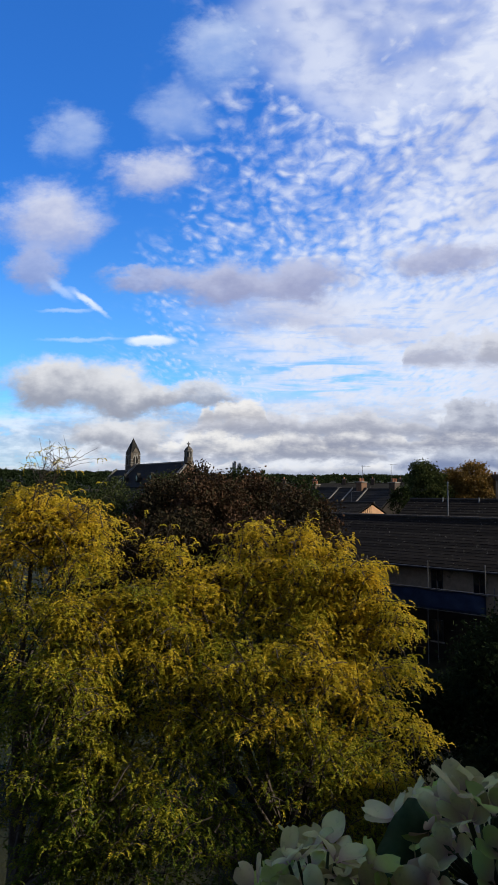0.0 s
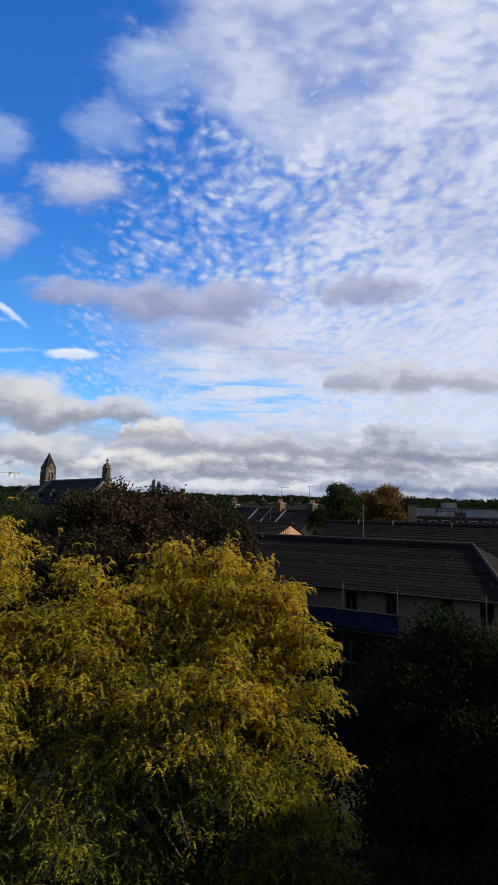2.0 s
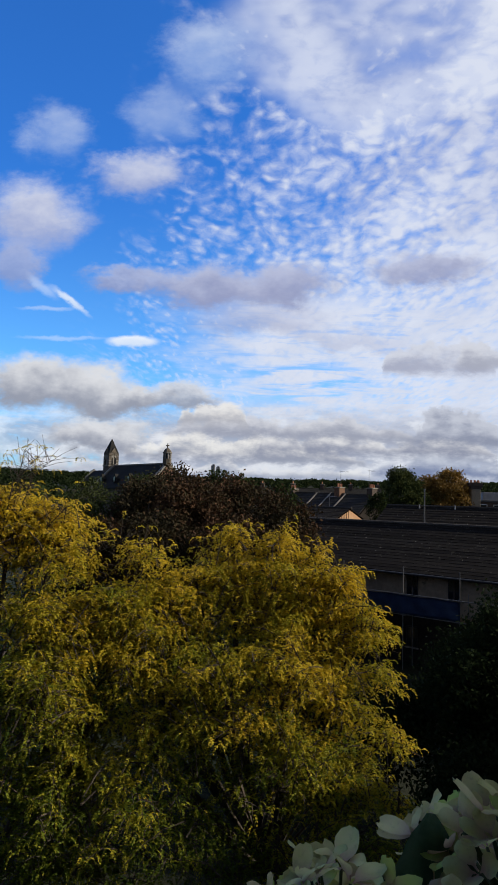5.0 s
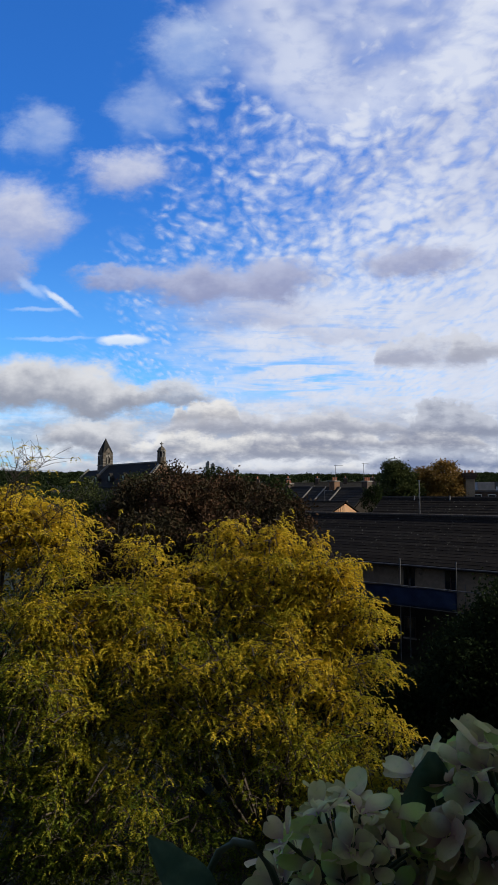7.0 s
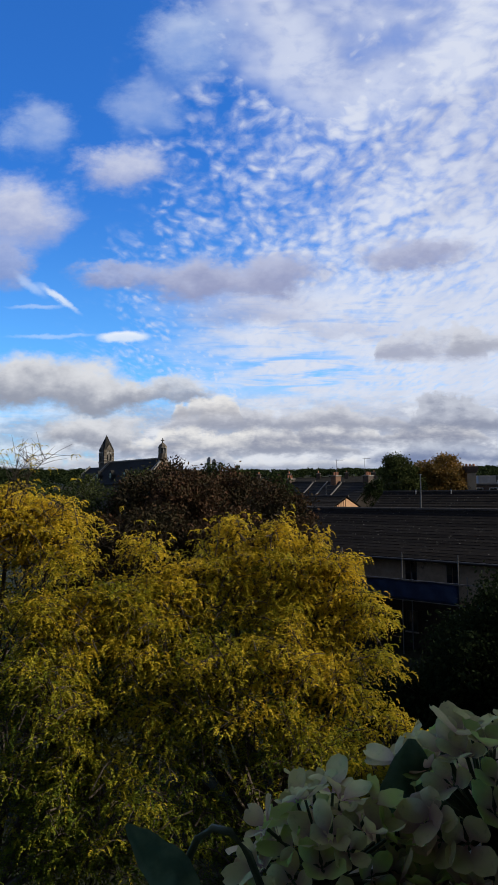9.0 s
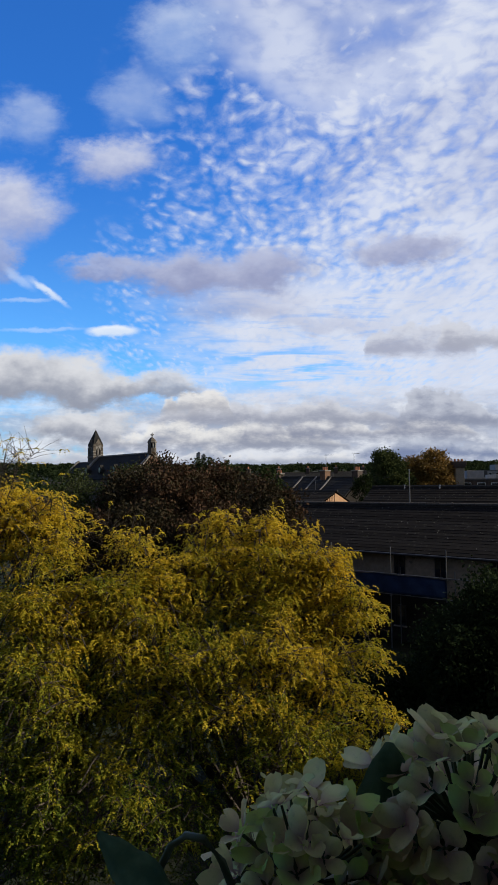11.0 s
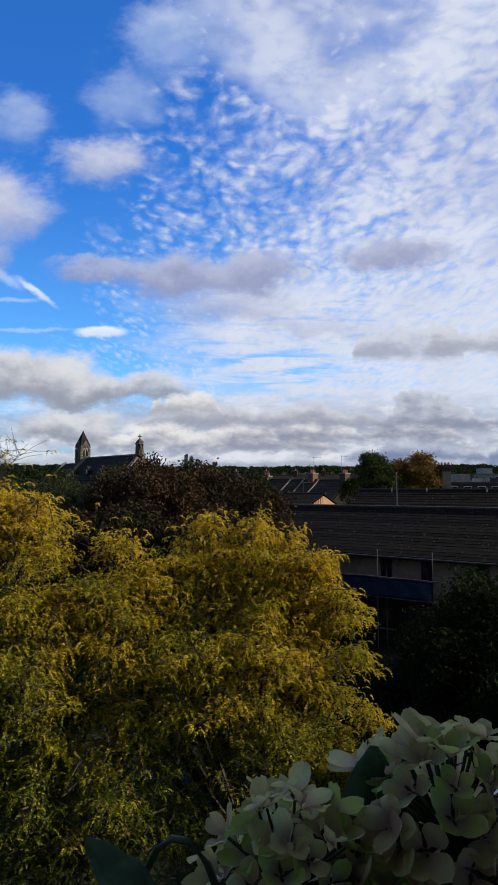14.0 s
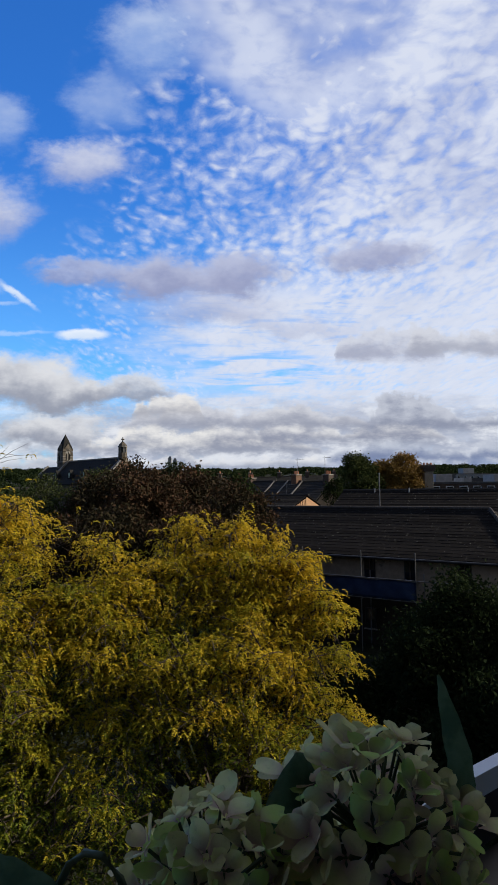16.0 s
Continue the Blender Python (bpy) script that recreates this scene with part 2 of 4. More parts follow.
def surface(name, dark, pale, scale, rough=0.8, spec=0.3, bump=0.3, depth=0.01, piece=0.0, stain=None, metal=0.0, speck=None):
    """A weathered surface: two colours mixed at two scales, with relief; pieces may differ from one another."""
    m, N, p = material(name, rough, spec)
    at = N.add("ShaderNodeTexCoord").outputs["Object"]
    fine, coarse = N.noise(at, scale, 6.0, 0.65), N.noise(at, scale * 0.13, 3.0)
    f = N.math("ADD", N.math("MULTIPLY", fine, 0.6), N.math("MULTIPLY", coarse, 0.4))
    if piece:
        f = N.math("ADD", f, N.math("MULTIPLY", N.math("SUBTRACT", N.add("ShaderNodeObjectInfo").outputs["Random"], 0.5), piece))
    c = N.mix(N.step(f, 0.3, 0.7), dark, pale)
    if stain:
        c = N.mix(N.step(N.noise(at, scale * 0.4, 5.0, 0.7), 0.58, 0.68), c, stain)
    if speck:
        c = N.mix(N.step(N.noise(at, scale * 0.7, 2.0), 0.715, 0.745), c, speck)
    N.put(p.inputs["Base Color"], c)
    N.put(p.inputs["Roughness"], N.math("ADD", N.math("MULTIPLY", fine, 0.25), rough - 0.12))
    p.inputs["Metallic"].default_value = metal
    relief(N, p, fine, bump, depth)
    return m


def leaf_material(name, stops, rough=0.55, through_light=0.35, spec=0.25):
    """Leaves coloured along their own 'hue' value, with some light passing through them."""
    m, N, p = material(name, rough, spec)
    at = N.add("ShaderNodeAttribute")
    at.attribute_name = "hue"
    c = N.ramp(at.outputs["Fac"], *stops)
    N.put(p.inputs["Base Color"], c)
    thin = N.add("ShaderNodeBsdfTranslucent")
    N.put(thin.inputs[0], c)
    both = N.add("ShaderNodeMixShader")
    both.inputs[0].default_value = through_light
    N.put(both.inputs[1], p.outputs[0])
    N.put(both.inputs[2], thin.outputs[0])
    for n in m.node_tree.nodes:
        if n.type == "OUTPUT_MATERIAL":
            N.put(n.inputs[0], both.outputs[0])
    return m


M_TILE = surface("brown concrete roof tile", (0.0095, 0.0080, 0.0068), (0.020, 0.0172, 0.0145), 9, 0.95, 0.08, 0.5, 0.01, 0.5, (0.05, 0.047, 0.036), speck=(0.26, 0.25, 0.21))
M_RIDGE = surface("ridge tile", (0.03, 0.026, 0.022), (0.075, 0.066, 0.056), 9, 0.85, 0.25, 0.5)
M_SLATE = surface("blue grey slate", (0.015, 0.0145, 0.0135), (0.036, 0.035, 0.033), 2.5, 0.85, 0.1, 0.4)
M_RENDER = surface("weathered buff render", (0.20, 0.165, 0.12), (0.33, 0.275, 0.205), 4, 0.9, 0.2, 0.3, 0.005, 0, (0.14, 0.12, 0.09))
M_BRICK = surface("orange brick", (0.12, 0.065, 0.040), (0.21, 0.125, 0.08), 3, 0.9, 0.2, 0.4)
# near black base colour, to dim walls that the light would brighten
M_DIM_BRICK = surface("brick dimmed in its colour", (0.014, 0.012, 0.010), (0.036, 0.030, 0.025), 3, 0.95, 0.1, 0.4)
M_TAN = surface("sandy brick", (0.36, 0.20, 0.11), (0.52, 0.32, 0.175), 3, 0.9, 0.2, 0.3)
M_STONE = surface("sooty sandstone", (0.045, 0.038, 0.032), (0.17, 0.145, 0.115), 0.9, 0.9, 0.2, 0.5, 0.03)
M_COPING = surface("pale coping stone", (0.16, 0.15, 0.135), (0.30, 0.28, 0.25), 2, 0.9, 0.2, 0.3)
M_WHITE = surface("white painted frame", (0.68, 0.68, 0.67), (0.82, 0.82, 0.81), 12, 0.4, 0.5, 0.05, 0.001)
M_STEEL = surface("galvanised scaffold tube", (0.10, 0.10, 0.10), (0.20, 0.20, 0.20), 14, 0.5, 0.4, 0.1, 0.002, 0, None, 0.6)
M_SHEET = surface("blue plastic sheeting", (0.022, 0.048, 0.12), (0.042, 0.085, 0.20), 2.2, 0.4, 0.5, 0.6, 0.03)
M_BOARD = surface("scaffold board", (0.13, 0.09, 0.055), (0.27, 0.20, 0.13), 6, 0.85, 0.2)
M_BARK = surface("grey brown bark", (0.035, 0.028, 0.022), (0.10, 0.082, 0.065), 22, 0.95, 0.15, 0.8, 0.012)
M_GUTTER = surface("black plastic gutter", (0.012, 0.012, 0.013), (0.03, 0.03, 0.03), 8, 0.5, 0.4, 0.1)
M_FLAT = surface("grey flat roof felt", (0.05, 0.05, 0.05), (0.10, 0.10, 0.10), 1.5, 0.8, 0.3)
M_DARKWALL = surface("dark brick wall", (0.045, 0.034, 0.029), (0.11, 0.082, 0.066), 3, 0.9, 0.2)
M_PALEWALL = surface("pale far wall", (0.22, 0.22, 0.22), (0.36, 0.36, 0.35), 1, 0.8, 0.3)
M_PLASTER = surface("plain plaster", (0.72, 0.69, 0.64), (0.80, 0.77, 0.72), 5, 0.9, 0.2, 0.1, 0.002)
M_SILL = surface("waxed sill wood", (0.20, 0.16, 0.12), (0.34, 0.28, 0.21), 14, 0.5, 0.4, 0.2, 0.002)
M_POT = surface("terracotta", (0.30, 0.13, 0.07), (0.45, 0.22, 0.13), 3, 0.9, 0.2, 0.2)

m, N, p = material("window glass", 0.06, 0.6)
p.inputs["Base Color"].default_value = (0.012, 0.014, 0.017, 1)
M_GLASS = m

m, N, p = material("garden ground", 0.95, 0.15)
at = N.add("ShaderNodeTexCoord").outputs["Object"]
N.put(p.inputs["Base Color"], N.mix(N.step(N.noise(at, 0.25, 6.0, 0.6), 0.4, 0.62), (0.009, 0.014, 0.006), (0.022, 0.024, 0.012)))
relief(N, p, N.noise(at, 3.0, 6.0, 0.7), 0.8, 0.1)
M_GROUND = m

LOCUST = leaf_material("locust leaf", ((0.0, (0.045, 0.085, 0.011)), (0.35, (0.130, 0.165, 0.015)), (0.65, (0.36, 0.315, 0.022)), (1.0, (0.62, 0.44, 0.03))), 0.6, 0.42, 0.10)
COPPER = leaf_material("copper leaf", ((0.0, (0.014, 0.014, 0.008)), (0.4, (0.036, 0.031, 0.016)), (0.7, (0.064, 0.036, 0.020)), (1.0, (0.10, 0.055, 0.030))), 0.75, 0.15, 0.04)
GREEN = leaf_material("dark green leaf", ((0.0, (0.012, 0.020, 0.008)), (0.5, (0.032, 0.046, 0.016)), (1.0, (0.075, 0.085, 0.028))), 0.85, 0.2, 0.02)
OCHRE = leaf_material("ochre leaf", ((0.0, (0.05, 0.04, 0.012)), (0.5, (0.15, 0.095, 0.025)), (1.0, (0.30, 0.17, 0.04))), 0.6, 0.25, 0.12)


# ---- mesh words ----
def part(name, bm, mat, parent=None, label="", smooth=False):
    """Links a bmesh as one mesh object, under a thing or a part."""
    me = bpy.data.meshes.new(name)
    bm.to_mesh(me)
    bm.free()
    return settle(name, me, mat, parent, label, smooth)


def settle(name, me, mat, parent=None, label="", smooth=False):
    if smooth:
        me.polygons.foreach_set("use_smooth", [True] * len(me.polygons))
    me.materials.append(mat)
    ob = new(name, me)
    if parent:
        ob.parent = parent
    if label:
        tagged(ob, label)
    return ob


def thing(name, at, label, category, group="", turn=0.0, kind=""):
    ob = new(name)
    ob.matrix_basis = pose(*at, 0, 0, turn)
    ob.empty_display_size = 0.2
    return tagged(ob, label, category, group, kind)


def box(bm, x0, x1, y0, y1, z0, z1, bevel=0.0):
    made = bmesh.ops.create_cube(bm, size=1.0, matrix=Matrix.Translation(((x0 + x1) / 2, (y0 + y1) / 2, (z0 + z1) / 2)) @ Matrix.Diagonal((x1 - x0, y1 - y0, z1 - z0, 1)))
    if bevel:
        edges = list({e for v in made["verts"] for e in v.link_edges})
        bmesh.ops.bevel(bm, geom=edges, offset=bevel, segments=2, affect="EDGES", profile=0.5)
    return bm


def block(x0, x1, y0, y1, z0, z1, bevel=0.0):
    return box(bmesh.new(), x0, x1, y0, y1, z0, z1, bevel)


def solid(points, faces):
    bm = bmesh.new()
    vs = [bm.verts.new(q) for q in points]
    for f in faces:
        bm.faces.new([vs[i] for i in f])
    bmesh.ops.recalc_face_normals(bm, faces=bm.faces)
    return bm


def prism(outline, depth, axis="y", start=0.0):
    """An outline of (a, b) drawn out along an axis."""
    n = len(outline)
    rows = []
    for d in (start, start + depth):
        for a, b in outline:
            rows.append((a, d, b) if axis == "y" else (d, a, b) if axis == "x" else (a, b, d))
    faces = [tuple(range(n)), tuple(range(2 * n - 1, n - 1, -1))] + [(i, (i + 1) % n, n + (i + 1) % n, n + i) for i in range(n)]
    return solid(rows, faces)


def tube(bm, path, radii, sides=6):
    """A tapered tube along a path of points."""
    rings = []
    for i, q in enumerate(path):
        q = Vector(q)
        d = (Vector(path[min(i + 1, len(path) - 1)]) - Vector(path[max(i - 1, 0)])).normalized()
        a = d.orthogonal().normalized()
        b = d.cross(a)
        r = radii[i] if isinstance(radii, (list, tuple)) else radii
        rings.append([bm.verts.new(q + (a * math.cos(k * math.tau / sides) + b * math.sin(k * math.tau / sides)) * r) for k in range(sides)])
    for r0, r1 in zip(rings, rings[1:]):
        for k in range(sides):
            bm.faces.new((r0[k], r0[(k + 1) % sides], r1[(k + 1) % sides], r1[k]))
    bm.faces.new(rings[0][::-1])
    bm.faces.new(rings[-1])
    return bm


def raw_mesh(name, verts, quads, hue=None):
    """A mesh from arrays; hue is one value for each face."""
    me = bpy.data.meshes.new(name)
    me.vertices.add(len(verts))
    me.vertices.foreach_set("co", np.ascontiguousarray(verts, dtype=np.float32).ravel())
    n, k = quads.shape
    me.loops.add(n * k)
    me.loops.foreach_set("vertex_index", np.ascontiguousarray(quads, dtype=np.int32).ravel())
    me.polygons.add(n)
    me.polygons.foreach_set("loop_start", np.arange(0, n * k, k, dtype=np.int32))
    me.update(calc_edges=True)
    if hue is not None:
        me.attributes.new("hue", "FLOAT", "FACE").data.foreach_set("value", np.ascontiguousarray(hue, dtype=np.float32))
    return me


# ---- the large structure ----
def rise(x, y):
    """The land's height: a level garden, then slowly rising town and hills."""
    r = math.hypot(x, y)
    h = 0.012 * max(0.0, r - 45) if r < 300 else 3.06 + 0.043 * (r - 300) * min(1.0, (r - 300) / 900)
    if r > 1500:
        h = 3.06 + 0.043 * 1200 + 0.012 * (r - 1500)
    return h + (0.5 * noise.noise((x * 0.02, y * 0.02, 0)) * min(1, r / 150) + min(r, 1500) * 0.004 * noise.noise((x * 0.0016, y * 0.0016, 3)))


bm = bmesh.new()
radii = [0, 4, 9, 15, 22, 30, 42, 60, 85, 120, 170, 240, 340, 480, 680, 950, 1250, 1600, 2200, 3200, 4500]
rings = []
for r in radii:
    if r == 0:
        rings.append([bm.verts.new((0, 0, 0))] * 72)
        continue
    rings.append([bm.verts.new((r * math.sin(k * math.tau / 72), r * math.cos(k * math.tau / 72),
                  rise(r * math.sin(k * math.tau / 72), r * math.cos(k * math.tau / 72)))) for k in range(72)])
for r0, r1 in zip(rings, rings[1:]):
    for k in range(72):
        f = [r0[k], r0[(k + 1) % 72], r1[(k + 1) % 72], r1[k]]
        bm.faces.new(list(dict.fromkeys(f)))
bmesh.ops.recalc_face_normals(bm, faces=bm.faces)
tagged(part("ground", bm, M_GROUND, smooth=True), "dark garden soil and rough grass running out to low hills", "ground", kind="structure")

# our own building: unseen wall drawn out east for shade, with the view's window
OWN = pose(0.108, 0.402, 0, 0, 0, 38)      # x along the wall, y outwards


def own_wall(name, x0, x1, y0, y1, z0, z1, mat, label):
    ob = part(name, block(x0, x1, y0, y1, z0, z1), mat)
    ob.matrix_basis = OWN
    return tagged(ob, label, "wall", kind="structure")


own_wall("wall_window_west", -9.0, -1.6, -0.30, 0.0, -0.3, 11.0, M_DARKWALL, "brick outer wall beside the open window")
# out of view; length and height set by the shadow it throws
own_wall("wall_window_east", 2.0, 36.0, -0.30, 0.0, -0.3, 11.0, M_DARKWALL, "long unseen brick outer wall of the building, sized for its shade")
own_wall("wall_below_window", -1.6, 2.0, -0.30, 0.0, -0.3, 8.328, M_DARKWALL, "brick outer wall under the open window")
own_wall("wall_above_window", -1.6, 2.0, -0.30, 0.0, 10.1, 11.0, M_DARKWALL, "brick outer wall over the open window")
own_wall("wall_room_west", -2.2, -2.0, -2.3, -0.3, 7.3, 10.3, M_PLASTER, "plain plaster wall of the room")
own_wall("wall_room_east", 2.4, 2.6, -2.3, -0.3, 7.3, 10.3, M_PLASTER, "plain plaster wall of the room")
own_wall("wall_room_back", -2.2, 2.6, -2.5, -2.3, 7.3, 10.3, M_PLASTER, "plain plaster wall of the room")
own_wall("floor", -2.0, 2.4, -2.3, -0.3, 7.2, 7.3, M_SILL, "waxed wooden floor of the room")
own_wall("ceiling", -2.0, 2.4, -2.3, -0.3, 10.3, 10.5, M_PLASTER, "plain plaster ceiling of the room")
own_wall("window_sill", -1.6, 2.0, -0.34, -0.016, 8.328, 8.348, M_SILL, "waxed wooden inner window sill")
own_wall("window_seal", -1.6, 2.0, -0.012, -0.003, 8.349, 8.382, M_GUTTER, "black rubber seal under the window rail")
own_wall("window_rail", -1.6, 2.0, -0.014, -0.002, 8.384, 8.400, M_WHITE, "white painted bottom rail of the open window")


# ---- the long house with the scaffold ----
HOUSE_TURN = -40.0
E0 = Vector((6.0, 38.5, 0))
EAVE, RIDGE, RUN, X0, X1, XR = 5.0, 7.56, 4.7, -12.5, 11.8, 8.4


def long_house():
    h = thing("terraced_house_block", (E0.x, E0.y, 0), "two storey rendered house block with brown tiled hipped roof", "house", turn=HOUSE_TURN)
    part("wall", block(X0 + 0.4, X1 - 0.4, 0.45, 2 * RUN - 0.45, 2.75, EAVE - 0.08), M_RENDER, h, "cream render, weathered")
    # shade under the scaffold boards is put into this storey's colour
    part("lower_wall", block(X0 + 0.42, X1 - 0.42, 0.47, 2 * RUN - 0.47, -0.3, 2.75), M_DIM_BRICK, h, "brick ground storey, darkened in place of shade")
    xl = X0 + (X1 - XR)
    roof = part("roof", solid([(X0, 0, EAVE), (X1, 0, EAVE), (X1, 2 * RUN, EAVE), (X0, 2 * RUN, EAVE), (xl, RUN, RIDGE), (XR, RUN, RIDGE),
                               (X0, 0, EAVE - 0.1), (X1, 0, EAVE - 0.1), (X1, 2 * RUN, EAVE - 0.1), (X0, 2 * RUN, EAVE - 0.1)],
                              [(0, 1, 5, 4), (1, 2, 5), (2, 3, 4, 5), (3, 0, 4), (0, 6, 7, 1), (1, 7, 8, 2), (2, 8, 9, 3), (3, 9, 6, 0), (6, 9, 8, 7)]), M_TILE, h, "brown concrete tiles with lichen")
    # overlapping courses of tiles on the front slope and on the east hip
    rng = random.Random(4)
    courses = 17
    slope = math.atan2(RIDGE - EAVE, RUN)
    for i in range(courses):
        f0, f1 = i / courses, (i + 1.12) / courses
        f1 = min(f1, 1.0)
        left, right = X0 + (xl - X0) * f0, X1 + (XR - X1) * f0
        bm = bmesh.new()
        x = left + (0.17 if i % 2 else 0.0)
        while x < right - 0.1:
            w = min(0.33, right - x)
            lift = 0.022 + rng.uniform(-0.007, 0.009)
            up0, up1 = f0 * RUN, f1 * RUN
            z0, z1 = EAVE + f0 * (RIDGE - EAVE), EAVE + f1 * (RIDGE - EAVE)
            vs = [bm.verts.new(q) for q in ((x, up0, z0 + lift), (x + w - 0.012, up0, z0 + lift), (x + w - 0.012, up1, z1 + 0.012), (x, up1, z1 + 0.012),
                                            (x, up0, z0), (x + w - 0.012, up0, z0))]
            bm.faces.new((vs[0], vs[1], vs[2], vs[3]))
            bm.faces.new((vs[4], vs[5], vs[1], vs[0]))
            x += 0.33
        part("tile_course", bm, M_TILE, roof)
        bm = bmesh.new()
        y, far = f0 * RUN, 2 * RUN - f0 * RUN
        while y < far - 0.1:
            w = min(0.33, far - y)
            lift = 0.022 + rng.uniform(-0.007, 0.009)
            a0, a1 = X1 + (XR - X1) * f0, X1 + (XR - X1) * f1
            z0, z1 = EAVE + f0 * (RIDGE - EAVE), EAVE + f1 * (RIDGE - EAVE)
            vs = [bm.verts.new(q) for q in ((a0, y, z0 + lift), (a0, y + w - 0.012, z0 + lift), (a1, y + w - 0.012, z1 + 0.012), (a1, y, z1 + 0.012), (a0, y, z0), (a0, y + w - 0.012, z0))]
            bm.faces.new((vs[0], vs[1], vs[2], vs[3]))
            bm.faces.new((vs[4], vs[5], vs[1], vs[0]))
            y += 0.33
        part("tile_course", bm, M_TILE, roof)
    bm = bmesh.new()
    x = xl
    while x < XR:
        tube(bm, [(x, RUN, RIDGE + 0.03), (x + 0.43, RUN, RIDGE + 0.03 + rng.uniform(-0.01, 0.01))], [0.12, 0.125], 8)
        x += 0.45
    part("ridge_tiles", bm, M_RIDGE, roof, "half round ridge tiles")
    bm = bmesh.new()
    a, b = Vector((XR, RUN, RIDGE + 0.03)), Vector((X1 + 0.05, -0.05, EAVE + 0.05))
    for k in range(15):
        tube(bm, [a.lerp(b, k / 15), a.lerp(b, (k + 0.95) / 15)], [0.11, 0.125], 8)
    part("hip_tiles", bm, M_RIDGE, roof, "pale half round hip tiles")
    bm = tube(bmesh.new(), [(X0, -0.06, EAVE - 0.08), (X1, -0.06, EAVE - 0.08)], 0.07, 8)
    part("gutter", bm, M_GUTTER, h, "black plastic gutter")
    part("soffit", block(X0 + 0.1, X1 - 0.1, 0.02, 0.448, EAVE - 0.16, EAVE - 0.12), M_GUTTER, h, "dark painted soffit board")
    for k, x in enumerate((-6.0, -2.6, 2.88, 5.33, 8.35, 10.4)):
        for z in ((0.9, 3.7) if k else (3.7,)):
            w = part("window", block(x - 0.34, x + 0.34, 0.40, 0.452, z, z + 1.15), M_GUTTER, h, "dark framed window")
            part("sill", block(x - 0.4, x + 0.4, 0.33, 0.449, z - 0.07, z - 0.004), M_COPING, w)
            for a, b in ((-0.30, -0.03), (0.03, 0.30)):
                part("pane", block(x + a, x + b, 0.388, 0.398, z + 0.06, z + 1.09), M_GLASS, w)
            part("mullion", block(x - 0.027, x + 0.027, 0.375, 0.398, z + 0.03, z + 1.12), M_DARKWALL, w)
    return h


long_house()


def scaffold():
    s = thing("scaffold", (E0.x, E0.y, 0), "steel tube scaffold hung with blue sheeting before the house", "scaffold", turn=HOUSE_TURN)
    for i, (x, top) in enumerate(((-4.3, 5.45), (-0.6, 5.48), (3.2, 5.42), (6.35, 5.42), (8.6, 4.6), (10.83, 5.35))):
        for y in (-1.25, -0.15):
            z = top - (0.0 if y < -1 else 1.2)
            part("standard", tube(bmesh.new(), [(x, y, 0), (x, y, z)], 0.03, 8), M_STEEL, s)
        part("transom", tube(bmesh.new(), [(x + 0.06, -1.45, 2.84), (x + 0.06, 0.1, 2.84)], 0.026, 8), M_STEEL, s)
    for z in (2.9, 3.98):
        part("ledger", tube(bmesh.new(), [(-5.2, -1.32, z), (11.2, -1.32, z)], 0.026, 8), M_STEEL, s)
    for k in range(4):
        y = -1.2 + k * 0.24
        part("board", block(-5.0, 11.0, y, y + 0.225, 2.93, 2.97), M_BOARD, s)
    part("toe_board", block(-5.0, 11.0, -1.245, -1.215, 2.972, 3.15), M_BOARD, s)
    # the sheeting sags and ripples between its ties
    bm = bmesh.new()
    nx, nz = 84, 8
    grid = []
    for j in range(nz + 1):
        row = []
        for i in range(nx + 1):
            x = -4.6 + 11.0 * i / nx
            z = 2.95 + 1.02 * j / nz - 0.05 * abs(math.sin(x * 1.25)) * (j / nz)
            row.append(bm.verts.new((x, -1.36 + 0.035 * math.sin(x * 5 + j * 0.4) + 0.03 * noise.noise((x * 2, j * 0.3, 1)), z)))
        grid.append(row)
    for j in range(nz):
        for i in range(nx):
            bm.faces.new((grid[j][i], grid[j][i + 1], grid[j + 1][i + 1], grid[j + 1][i]))
    bmesh.ops.solidify(bm, geom=bm.faces[:], thickness=0.006)
    part("sheeting", bm, M_SHEET, s, "rippled blue plastic sheeting", True)
    return s


scaffold()


